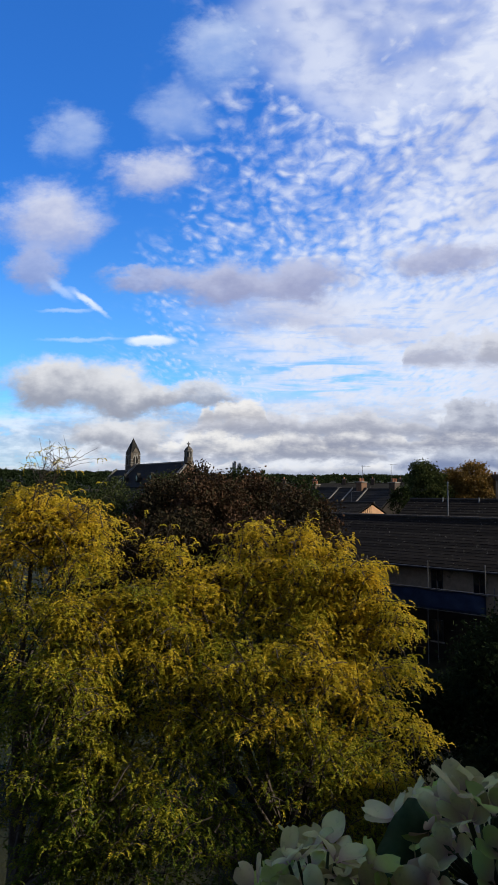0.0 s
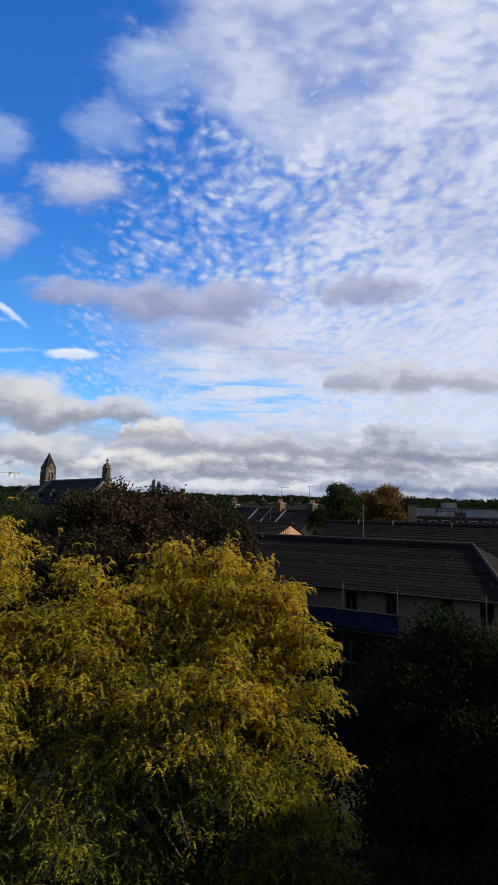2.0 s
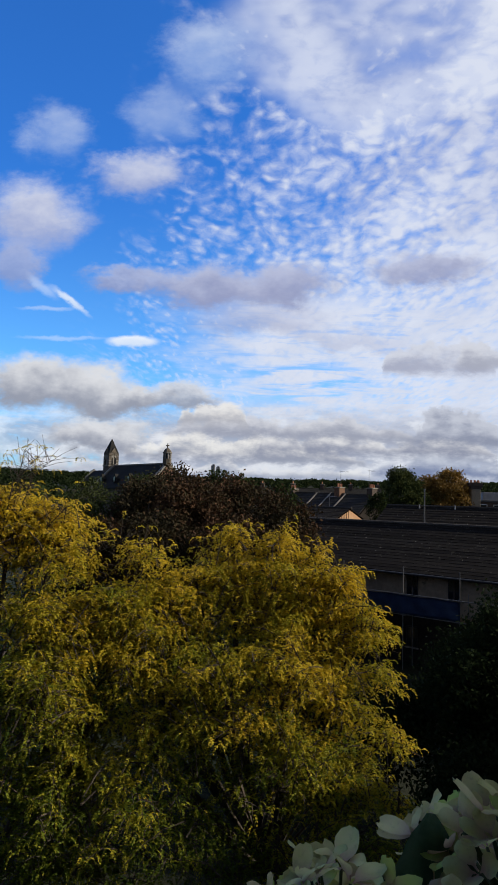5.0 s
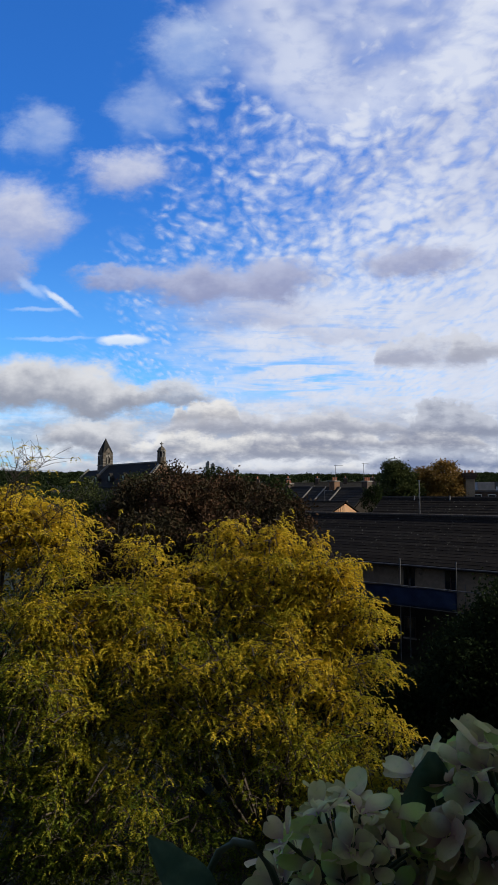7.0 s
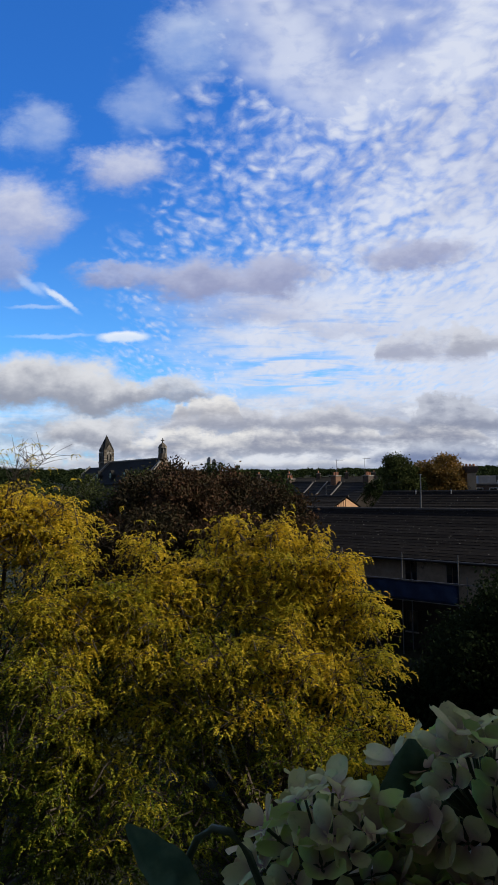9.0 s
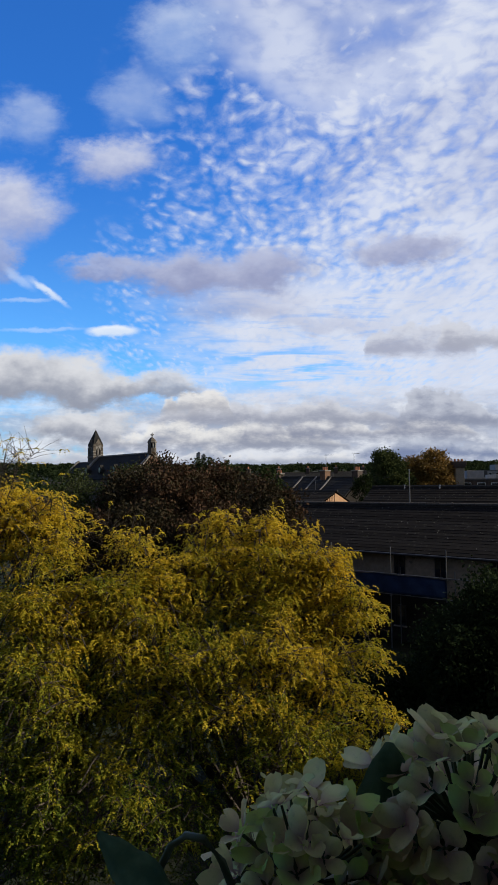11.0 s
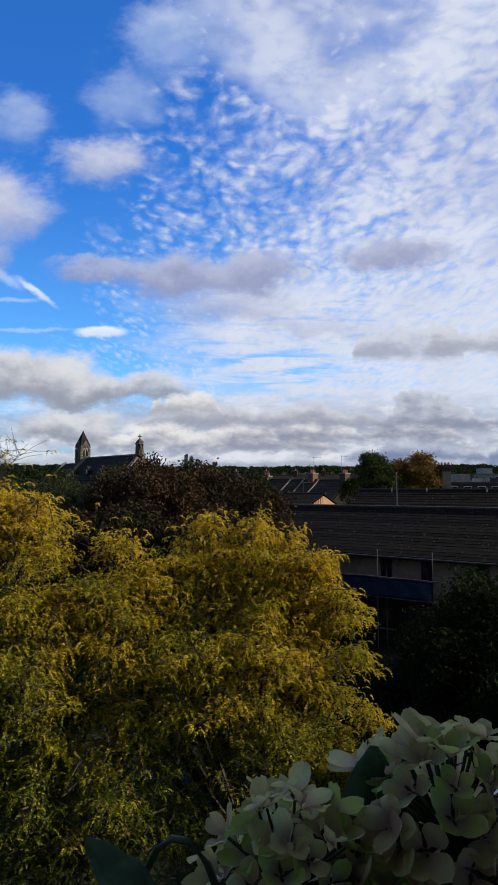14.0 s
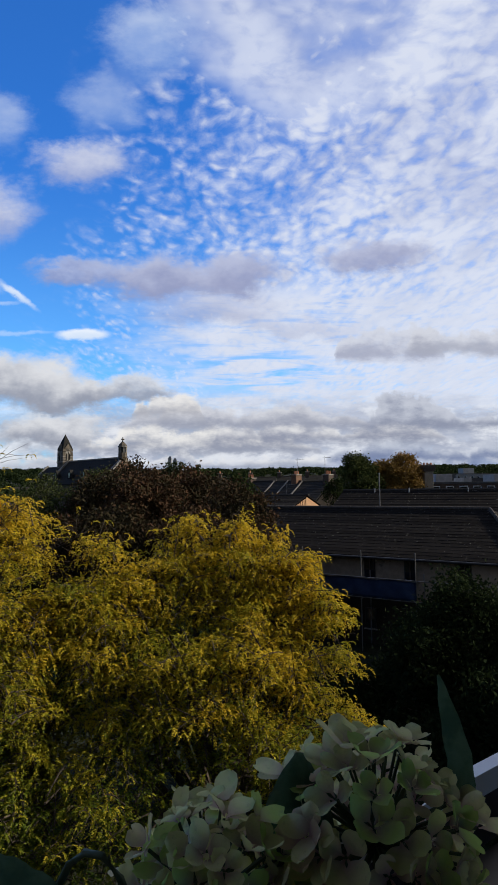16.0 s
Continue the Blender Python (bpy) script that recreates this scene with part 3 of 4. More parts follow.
# ---- trees ----
def crown_leaves(rng, lobes, count, size, hue0, hue1, clump=0.5, per=14):
    """Loose leaves in many small clumps over the lobes (x, y, z, rx, ry, rz)."""
    vol = np.array([l[3] * l[4] * l[5] for l in lobes]) ** 0.67
    pick = rng.choice(len(lobes), count // per, p=vol / vol.sum())
    L = np.array(lobes)[pick]
    d = rng.normal(size=(len(pick), 3))
    d /= np.linalg.norm(d, axis=1)[:, None]
    d[:, 2] = np.where(d[:, 2] < -0.5, -d[:, 2], d[:, 2])
    r = 1.0 - 0.45 * rng.random(len(pick)) ** 1.6 + rng.normal(0, 0.05, len(pick))
    centre = L[:, :3] + d * L[:, 3:6] * r[:, None]
    # light from above painted in: clumps grow paler towards each lobe's top
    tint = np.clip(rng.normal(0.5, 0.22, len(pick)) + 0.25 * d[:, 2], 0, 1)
    c = np.repeat(centre, per, axis=0) + rng.normal(0, clump * 0.5, (len(pick) * per, 3)) * (1, 1, 0.7)
    n = len(c)
    a = rng.normal(size=(n, 3))
    a /= np.linalg.norm(a, axis=1)[:, None]
    b = np.cross(a, rng.normal(size=(n, 3)))
    b /= np.linalg.norm(b, axis=1)[:, None]
    s = size * rng.uniform(0.6, 1.3, n)[:, None]
    a, b = a * s, b * s * 0.55
    v = np.stack([c - a, c - b * 0.9 + a * 0.1, c + a, c + b * 0.9 + a * 0.1], axis=1).reshape(-1, 3)
    q = np.arange(4 * n).reshape(n, 4)
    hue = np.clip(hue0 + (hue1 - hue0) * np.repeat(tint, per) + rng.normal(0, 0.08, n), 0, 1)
    return raw_mesh("crown", v, q, hue), centre


def wood(rng, base, height, lobes, tips, girth, forks=60):
    """Trunk, limbs to the lobes and branches to some of the tips."""
    bm = bmesh.new()
    fork = Vector((base[0], base[1], base[2] + height))
    tube(bm, [base, (base[0] + 0.05, base[1], base[2] + height * 0.5), fork], [girth, girth * 0.8, girth * 0.65], 10)
    for l in lobes:
        c = Vector(l[:3])
        mid = fork.lerp(c, 0.5) + Vector((rng.normal(0, 0.1), rng.normal(0, 0.1), -0.1))
        k = min(1.0, l[3] / 0.9) ** 2
        tube(bm, [fork, mid, c], [girth * 0.5 * k + 0.012, girth * 0.36 * k + 0.008, girth * 0.2 * k + 0.004], 7)
    for t in tips[rng.choice(len(tips), min(forks, len(tips)), replace=False)] if len(tips) else ():
        t = Vector(t)
        l = min(lobes, key=lambda q: (Vector(q[:3]) - t).length)
        c = Vector(l[:3])
        mid = c.lerp(t, 0.5) + Vector((rng.normal(0, 0.12), rng.normal(0, 0.12), rng.normal(0.05, 0.1)))
        tube(bm, [c, mid, t], [girth * 0.16, girth * 0.09, girth * 0.03], 5)
    return bm


def plain_tree(seed, x, y, top, wide, mat, label, count=5000, size=0.11, hue=(0.1, 0.9), clump=0.45, lobes=6, low=0.25, name="tree", per=14):
    rng = np.random.default_rng(seed)
    z = rise(x, y)
    tall = top - z
    t = thing(name, (x, y, z), label, "tree")
    mid, half = tall * (1 + low) / 2, tall * (1 - low) / 2
    L = [(0.0, 0.0, mid, wide * 0.72, wide * 0.72, half * 0.9)]
    for k in range(lobes):
        a = math.tau * k / lobes + rng.uniform(-0.3, 0.3)
        f = rng.uniform(0.35, 0.6)
        L.append((math.cos(a) * wide * f, math.sin(a) * wide * f, mid + rng.uniform(-0.55, 0.5) * half, wide * 0.45, wide * 0.45, half * rng.uniform(0.35, 0.5)))
    L.append((rng.uniform(-0.2, 0.2) * wide, 0, tall - half * 0.4, wide * 0.42, wide * 0.42, half * 0.38))
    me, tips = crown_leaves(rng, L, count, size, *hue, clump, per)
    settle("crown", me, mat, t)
    part("trunk", wood(rng, (0, 0, -0.2), max(tall * low, 0.6), L, tips, max(0.1, tall * 0.02)), M_BARK, t)
    return t


def frond_mesh(rng, p, out, length, hue, pairs=5):
    """Feather-like leaves that arch out and hang in hooks: p, out, length and hue are one row for each leaf."""
    n = len(p)
    side = np.stack([-out[:, 1], out[:, 0], np.zeros(n)], axis=1)
    side /= np.linalg.norm(side, axis=1)[:, None] + 1e-9
    side = side + np.array([[0, 0, 1.0]]) * rng.normal(0, 0.45, (n, 1))
    droop = rng.uniform(0.28, 0.95, n)
    V, H = [], []
    for k in range(pairs):
        s = 0.14 + 0.86 * k / (pairs - 1)
        at = p + out * (length * (s - 0.30 * s * s))[:, None]
        at[:, 2] += length * (0.30 * s - droop * s * s)
        go = out * (1 - 0.6 * s)
        go[:, 2] += 0.30 - 2 * droop * s
        go /= np.linalg.norm(go, axis=1)[:, None]
        big = 0.056 * (1.0 - 0.4 * abs(2 * s - 0.8)) * (length / 0.2)
        for sg in (-1, 1):
            d = side * sg * 0.36 + go * 0.9 + rng.normal(0, 0.08, (n, 3))
            d /= np.linalg.norm(d, axis=1)[:, None]
            w = np.cross(d, side * 0.3 + go + rng.normal(0, 0.25, (n, 3)))
            w = np.cross(w, d)
            w /= np.linalg.norm(w, axis=1)[:, None] + 1e-9
            b = big[:, None]
            V.append(np.stack([at, at + d * b * 0.5 + w * b * 0.21, at + d * b, at + d * b * 0.5 - w * b * 0.21], axis=1))
            H.append(np.clip(hue + rng.normal(0, 0.06, n), 0, 1))
    v = np.stack(V, axis=1).reshape(-1, 3)
    h = np.stack(H, axis=1).ravel()
    return raw_mesh("crown", v, np.arange(len(v)).reshape(-1, 4), h)


def locust_tree(seed, base, lobes, sprays, label, sprigs=()):
    """A honey locust turning yellow: limbs, ascending twigs that bow over, and feathered leaves hanging along them."""
    rng = np.random.default_rng(seed)
    t = thing("locust_tree", base, label, "tree")
    B = np.array(base)
    L = [(l[0] - base[0], l[1] - base[1], l[2] - base[2], *l[3:6]) for l in lobes]
    A = np.array(L)
    area = np.array([l[6] for l in lobes], dtype=float)
    pick = rng.choice(len(L), sprays, p=area / area.sum())
    d = rng.normal(size=(sprays, 3))
    d /= np.linalg.norm(d, axis=1)[:, None]
    d[:, 2] = np.where(d[:, 2] < -0.5, -d[:, 2], d[:, 2])
    r = 1.0 - 0.55 * rng.random(sprays) ** 1.5 + rng.normal(0, 0.10, sprays)
    tip = A[pick, :3] + d * A[pick, 3:6] * r[:, None]
    P, O, Ln, Hu = [], [], [], []
    bm = bmesh.new()

    def along(p0, g, n, s, sag):
        q = p0 + g * n * s
        q[2] += n * sag * (0.9 * s - 1.5 * s * s)
        return q

    for i in range(sprays):
        # one spray: a rising, bowed axis with side twigs; leaves hang from all of them
        g = d[i] * (1, 1, 0.5) + rng.normal(0, 0.45, 3) + (0, 0, 0.35)
        g /= np.linalg.norm(g)
        n = rng.uniform(0.45, 0.95)
        sag = rng.uniform(0.25, 0.6)
        p_in = tip[i] - g * n * 0.85
        flat = np.cross(g, rng.normal(0, 0.4, 3) + (0, 0, 1.0))
        flat /= np.linalg.norm(flat) + 1e-9
        tube(bm, [along(p_in, g, n, s, sag) for s in (0, 0.33, 0.66, 1.0)], [0.011, 0.009, 0.006, 0.003], 4)
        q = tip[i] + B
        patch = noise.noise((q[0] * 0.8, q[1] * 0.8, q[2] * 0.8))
        # besides autumn yellowing, low and western leaves are darkened in place of shade
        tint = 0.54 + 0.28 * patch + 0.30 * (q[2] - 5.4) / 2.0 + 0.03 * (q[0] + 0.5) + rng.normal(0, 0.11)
        full = rng.uniform(0.5, 1.0)
        for k in range(11):
            s = 0.12 + 0.88 * k / 10
            p0 = along(p_in, g, n, s, sag)
            tw = flat * (1 if k % 2 else -1) * 0.8 + g * 0.55 + rng.normal(0, 0.25, 3)
            tw /= np.linalg.norm(tw)
            m = rng.uniform(0.10, 0.34) * (1.15 - 0.6 * s)
            if k % 2:
                tube(bm, [p0, along(p0, tw, m, 0.6, 0.3), along(p0, tw, m, 1.1, 0.3)], [0.005, 0.004, 0.002], 3)
            for j in range(3):
                if rng.random() > full:
                    continue
                f = along(p0, tw, m, (j + 0.5) / 2.5, 0.3)
                o = tw * 0.5 + np.array([-tw[1], tw[0], 0]) * (1 if j % 2 else -1) * 0.8 + rng.normal(0, 0.35, 3)
                o[2] *= 0.35
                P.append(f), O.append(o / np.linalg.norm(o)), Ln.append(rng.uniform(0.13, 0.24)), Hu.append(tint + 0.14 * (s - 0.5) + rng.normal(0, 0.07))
    for pts, bare in sprigs:
        q = [Vector(a) - Vector(base) for a in pts]
        tube(bm, q, [0.014 - 0.011 * k / (len(q) - 1) for k in range(len(q))], 5)
        for k in range(36):
            f = rng.uniform(0.25, 1.0) * (len(q) - 1)
            j = min(int(f), len(q) - 2)
            a = q[j].lerp(q[j + 1], f - j)
            way_out = Vector((rng.normal(0, 0.6), rng.normal(0, 0.4), rng.uniform(0.0, 0.9))).normalized()
            e = a + way_out * rng.uniform(0.15, 0.5)
            tube(bm, [a, a.lerp(e, 0.5) + Vector((0, 0, 0.02)), e], [0.0042, 0.0034, 0.0018], 3)
            if rng.random() > bare:
                for w in range(3):
                    o = np.array([rng.normal(), rng.normal(), 0.1])
                    P.append(np.array(e)), O.append(o / np.linalg.norm(o)), Ln.append(rng.uniform(0.10, 0.18)), Hu.append(rng.uniform(0.55, 1.0))
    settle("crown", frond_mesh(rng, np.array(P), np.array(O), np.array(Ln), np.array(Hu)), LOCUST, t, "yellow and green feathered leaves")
    tagged(part("twigwork", bm, M_BARK, t, "thin dark twigs"), kind="stuff")
    part("trunk", wood(rng, (0, 0, -0.2), 2.6, L, tip, 0.17, 150), M_BARK, t)
    return t


locust_tree(11, (0.2, 11.6, 0.0), (
    (0.0, 11.6, 5.4, 1.75, 1.7, 2.4, 9), (-0.5, 11.3, 7.0, 0.9, 0.8, 0.95, 3.4), (0.5, 11.4, 7.0, 0.95, 0.8, 0.95, 3.6), (1.05, 11.2, 6.4, 0.75, 0.8, 0.9, 3),
    (1.25, 10.8, 5.4, 0.7, 0.7, 0.8, 2.6), (1.3, 10.5, 4.3, 0.8, 0.8, 0.8, 2.5), (1.5, 10.5, 3.2, 0.9, 0.8, 0.8, 2.0), (-1.0, 10.7, 5.8, 0.9, 0.9, 1.0, 2.6),
    (-1.2, 10.3, 4.4, 1.1, 1.0, 1.0, 2.4), (0.3, 10.0, 4.4, 1.2, 0.9, 1.1, 3.2), (0.3, 10.0, 3.0, 1.4, 0.9, 1.0, 2.0), (-1.7, 10.9, 6.8, 0.7, 0.7, 0.6, 1.8), (-0.5, 9.9, 5.7, 0.8, 0.7, 0.9, 2.4), (0.45, 10.3, 6.0, 0.9, 0.7, 0.9, 2.6), (-1.7, 10.3, 6.0, 0.7, 0.8, 0.8, 1.8), (-1.4, 10.7, 6.8, 0.75, 0.6, 0.6, 1.8), (-1.1, 10.9, 7.3, 0.5, 0.5, 0.4, 0.8), (1.3, 11.2, 7.2, 0.55, 0.5, 0.5, 1.3), (1.6, 10.9, 6.6, 0.5, 0.5, 0.5, 1.0), (-1.4, 10.0, 5.6, 0.7, 0.6, 0.7, 1.4), (-1.6, 9.8, 5.0, 0.8, 0.8, 0.8, 1.8), (-1.3, 9.6, 3.6, 1.1, 0.8, 0.9, 2.0), (0.2, 9.8, 2.2, 1.6, 0.8, 0.7, 1.4),
    (-0.95, 11.5, 7.85, 0.3, 0.35, 0.35, 0.5), (-0.45, 11.3, 8.0, 0.3, 0.35, 0.35, 0.6), (0.25, 11.4, 7.95, 0.35, 0.35, 0.3, 0.6), (0.85, 11.3, 7.75, 0.35, 0.35, 0.3, 0.6), (1.35, 11.1, 7.3, 0.3, 0.3, 0.35, 0.5),
    (1.85, 10.9, 6.55, 0.35, 0.4, 0.3, 0.5), (1.95, 10.7, 5.9, 0.3, 0.4, 0.25, 0.4), (2.0, 10.5, 5.0, 0.4, 0.4, 0.25, 0.5), (2.2, 10.4, 4.0, 0.4, 0.4, 0.3, 0.45), (2.3, 10.3, 3.3, 0.4, 0.4, 0.3, 0.4)),
    1250, "honey locust tree with autumn yellow and green feathered leaves")
locust_tree(12, (-4.3, 10.6, 0.0), (
    (-4.3, 10.6, 5.6, 1.8, 1.7, 2.4, 7), (-4.0, 10.2, 8.05, 0.75, 0.8, 0.8, 3.2), (-3.3, 10.2, 7.8, 0.7, 0.8, 0.75, 3.2), (-2.9, 10.0, 6.4, 0.9, 0.8, 0.8, 3), (-2.3, 10.3, 6.95, 0.7, 0.6, 0.5, 1.7),
    (-2.5, 9.9, 5.2, 0.9, 0.8, 0.8, 2.2), (-3.2, 9.3, 5.6, 0.8, 0.7, 0.9, 2.4), (-3.3, 9.6, 4.4, 1.0, 0.8, 0.8, 1.6), (-2.6, 9.6, 3.4, 1.1, 0.8, 0.8, 1.6), (-3.2, 9.4, 3.4, 1.0, 0.7, 0.8, 0.9), (-2.4, 9.3, 4.4, 0.9, 0.7, 0.7, 1.6), (-2.2, 10.2, 6.2, 0.7, 0.7, 0.7, 1.8), (-2.4, 9.4, 2.4, 1.2, 0.7, 0.7, 0.6), (-2.0, 10.6, 7.75, 0.45, 0.4, 0.22, 0.35)),
    950, "honey locust tree with yellow leaves and bare topmost twigs",
    (([(-3.9, 9.9, 7.6), (-3.7, 9.8, 8.4), (-3.5, 9.7, 8.9), (-3.2, 9.6, 9.15)], 0.8), ([(-3.8, 9.9, 7.7), (-3.8, 9.8, 8.6), (-3.7, 9.8, 9.3)], 0.85),
     ([(-3.5, 9.8, 7.8), (-3.2, 9.7, 8.2), (-2.9, 9.6, 8.5)], 0.5), ([(-4.0, 9.9, 8.0), (-3.8, 9.7, 8.8), (-3.4, 9.6, 9.2)], 0.7),
     ([(-3.0, 10.1, 7.3), (-2.6, 10.1, 7.75), (-2.1, 10.1, 8.0)], 0.3), ([(-2.9, 10.2, 7.0), (-2.3, 10.2, 7.5), (-1.7, 10.3, 7.7)], 0.35)))

BROWN = "dark copper leaved tree behind the locust trees"
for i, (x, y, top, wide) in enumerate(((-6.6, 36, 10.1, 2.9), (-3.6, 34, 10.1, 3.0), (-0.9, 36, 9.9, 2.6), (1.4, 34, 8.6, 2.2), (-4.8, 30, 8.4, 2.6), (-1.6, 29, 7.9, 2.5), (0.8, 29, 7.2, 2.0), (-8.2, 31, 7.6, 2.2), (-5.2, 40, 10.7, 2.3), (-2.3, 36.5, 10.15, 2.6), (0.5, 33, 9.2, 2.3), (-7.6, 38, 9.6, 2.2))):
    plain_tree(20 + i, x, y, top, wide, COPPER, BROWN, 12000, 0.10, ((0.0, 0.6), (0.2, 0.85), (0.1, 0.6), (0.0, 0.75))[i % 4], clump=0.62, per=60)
for i, (x, y, top, wide) in enumerate(((-10.2, 38, 9.9, 2.3), (-13.0, 36, 9.3, 2.4), (-8.6, 44, 10.6, 2.2))):
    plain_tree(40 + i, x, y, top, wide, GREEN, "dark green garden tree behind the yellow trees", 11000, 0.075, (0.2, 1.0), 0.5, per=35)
for i, (x, y, top, wide) in enumerate(((1.7, 60, 10.9, 2.4), (-2.2, 62, 11.4, 3.0), (-5.0, 70, 12.1, 3.0))):
    plain_tree(50 + i, x, y, top, wide, GREEN, "dark green tree among the gardens beyond", 3500, 0.17, (0.0, 0.7))
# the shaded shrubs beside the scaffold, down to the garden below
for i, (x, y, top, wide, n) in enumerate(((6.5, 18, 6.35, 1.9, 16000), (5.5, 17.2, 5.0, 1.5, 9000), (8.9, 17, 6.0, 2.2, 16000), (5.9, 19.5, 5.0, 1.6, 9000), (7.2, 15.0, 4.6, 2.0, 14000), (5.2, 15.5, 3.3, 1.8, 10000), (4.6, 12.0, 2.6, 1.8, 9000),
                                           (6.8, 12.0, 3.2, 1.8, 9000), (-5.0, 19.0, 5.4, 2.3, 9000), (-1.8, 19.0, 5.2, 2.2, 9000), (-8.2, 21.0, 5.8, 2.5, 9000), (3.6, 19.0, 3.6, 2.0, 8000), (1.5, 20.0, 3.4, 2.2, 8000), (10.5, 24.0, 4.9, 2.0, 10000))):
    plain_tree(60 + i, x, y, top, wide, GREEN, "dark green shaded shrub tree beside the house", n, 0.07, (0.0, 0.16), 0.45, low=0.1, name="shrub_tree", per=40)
plain_tree(85, 15.3, 85.0, 10.9, 1.6, GREEN, "narrow dark green tree at the end of the terrace", 6000, 0.15, (0.0, 0.5), 0.5, low=0.1, per=30)
plain_tree(84, 13.9, 28.2, 5.35, 1.5, OCHRE, "yellowing shrub tree at the corner of the house", 9000, 0.07, (0.0, 0.5), 0.4, low=0.1, name="shrub_tree", per=30)
plain_tree(70, 23.6, 110, 15.4, 5.3, GREEN, "broad dark green tree behind the roofs", 26000, 0.2, (0.3, 1.0), 0.8, low=0.1, per=30)
plain_tree(71, 31.2, 112, 15.4, 5.3, OCHRE, "broad ochre autumn tree behind the roofs", 26000, 0.2, (0.15, 0.9), 0.8, low=0.1, per=30)
plain_tree(72, 39.5, 75, 14.0, 4.8, GREEN, "dark green tree beside the long roofs", 9000, 0.17, (0.0, 0.8), 0.5)


# ---- the roofs beyond ----
def roofed_house(name, at, turn, length, run, eave, ridge, label, roof_mat, wall_mat, category="house", copings=(), chimneys=(), windows=(), group="", overhang=0.25, d=0.14):
    """A house with its ridge along local x, gables at both ends; the front slope faces local -y."""
    z0 = rise(at[0], at[1]) - 0.3
    h = thing(name, (at[0], at[1], 0), label, category, group, turn)
    part("wall", prism([(-run + 0.3, z0), (run - 0.3, z0), (run - 0.3, eave - 0.05), (0, ridge - 0.2), (-run + 0.3, eave - 0.05)], length, "x"), wall_mat, h)
    s = (ridge - eave) / run
    roof = part("roof", prism([(-run, eave), (0, ridge), (run, eave), (run, eave + d), (0, ridge + d), (-run, eave + d)], length + 2 * overhang, "x", -overhang), roof_mat, h)
    rows = 12
    for i in range(rows):
        f0, f1 = i / rows, (i + 1.1) / rows
        bm = solid([(-overhang, -run + run * f0, eave + d + (ridge - eave) * f0 + 0.035), (length + overhang, -run + run * f0, eave + d + (ridge - eave) * f0 + 0.035),
                    (length + overhang, -run + run * min(f1, 1), eave + d + (ridge - eave) * min(f1, 1) + 0.008), (-overhang, -run + run * min(f1, 1), eave + d + (ridge - eave) * min(f1, 1) + 0.008),
                    (-overhang, -run + run * f0, eave + d), (length + overhang, -run + run * f0, eave + d)], [(0, 1, 2, 3), (4, 5, 1, 0)])
        part("slate_course", bm, roof_mat, roof)
    bm = bmesh.new()
    x = -overhang
    while x < length + overhang - 0.1:
        tube(bm, [(x, 0, ridge + d + 0.03), (x + 0.43, 0, ridge + d + 0.03)], [0.11, 0.115], 6)
        x += 0.45
    part("ridge_tiles", bm, M_RIDGE, roof)
    for x in copings:
        for sg in (-1, 1):
            part("coping", prism([(sg * run, eave + d), (0, ridge + d), (0, ridge + d + 0.16), (sg * run, eave + d + 0.16)], 0.18, "x", x - 0.09), M_COPING, roof, "pale stone coping")
    for x, tall, mat in chimneys:
        c = part("chimney", block(x - 0.45, x + 0.45, -0.7, 0.7, ridge - 0.5, ridge + tall, 0.02), mat, h, "brick chimney stack")
        part("cap", block(x - 0.53, x + 0.53, -0.78, 0.78, ridge + tall, ridge + tall + 0.14, 0.02), M_COPING, c)
        for k in range(3):
            y = -0.45 + 0.45 * k
            part("chimney_pot", tube(bmesh.new(), [(x, y, ridge + tall + 0.14), (x, y, ridge + tall + 0.3), (x, y, ridge + tall + 0.62)], [0.14, 0.11, 0.13], 10), M_POT, c, "terracotta chimney pot")
    for x, z in windows:
        w = part("window", block(x - 0.5, x + 0.5, -run + 0.24, -run + 0.298, z, z + 1.3), M_WHITE, h, "white framed sash window")
        part("pane", block(x - 0.42, x + 0.42, -run + 0.226, -run + 0.238, z + 0.7, z + 1.22), M_GLASS, w)
        part("pane", block(x - 0.42, x + 0.42, -run + 0.226, -run + 0.238, z + 0.08, z + 0.64), M_GLASS, w)
    return h


# the low long roof just behind the first one
h = roofed_house("low_house", (12.3, 63.5), -36, 28, 4.5, 6.0, 8.62, "long low house with a dark tiled roof and small vents", M_TILE, M_DARKWALL)
for k, x in enumerate((3.2, 6.6, 12.0, 19.5)):
    v = part("roof_vent", tube(bmesh.new(), [(x, -0.35, 8.4), (x, -0.35, 8.92), (x, -0.35, 8.97)], [0.06, 0.06, 0.11], 10), M_PALEWALL, h, "pale roof vent pipe")
# the house whose sandy gable catches the sun
h = roofed_house("gabled_house", (5.4, 78.9), -40, 6.0, 4.4, 6.5, 8.26, "house with a sunlit sandy brick gable", M_TILE, M_TAN, windows=((2, 3.5),), overhang=0.05, d=0.07)
# the terrace with stone copings and chimneys
for k in range(3):
    q = Vector((4.0, 100.0, 0)) + Vector((math.cos(radians(-40)), math.sin(radians(-40)), 0)) * 5.0 * k
    # walls darkened in colour so that the sunlit end gable stays dim
    roofed_house("terraced_house", (q.x, q.y), -40, 4.95, 4.4, 7.3, 10.25 - 0.10 * k, "slate roofed terraced house with stone coping", M_SLATE, M_DIM_BRICK,
                 copings=(0.14, 2.6) if k % 2 else (0.14,), chimneys=((4.1 if k == 1 else 4.5, 1.0, M_BRICK if k == 1 else M_DARKWALL),) if k else ((0.7, 0.6, M_DARKWALL),),
                 windows=((1.6, 5.4), (3.4, 5.4)), group="terrace of slate roofed houses", overhang=0.0)
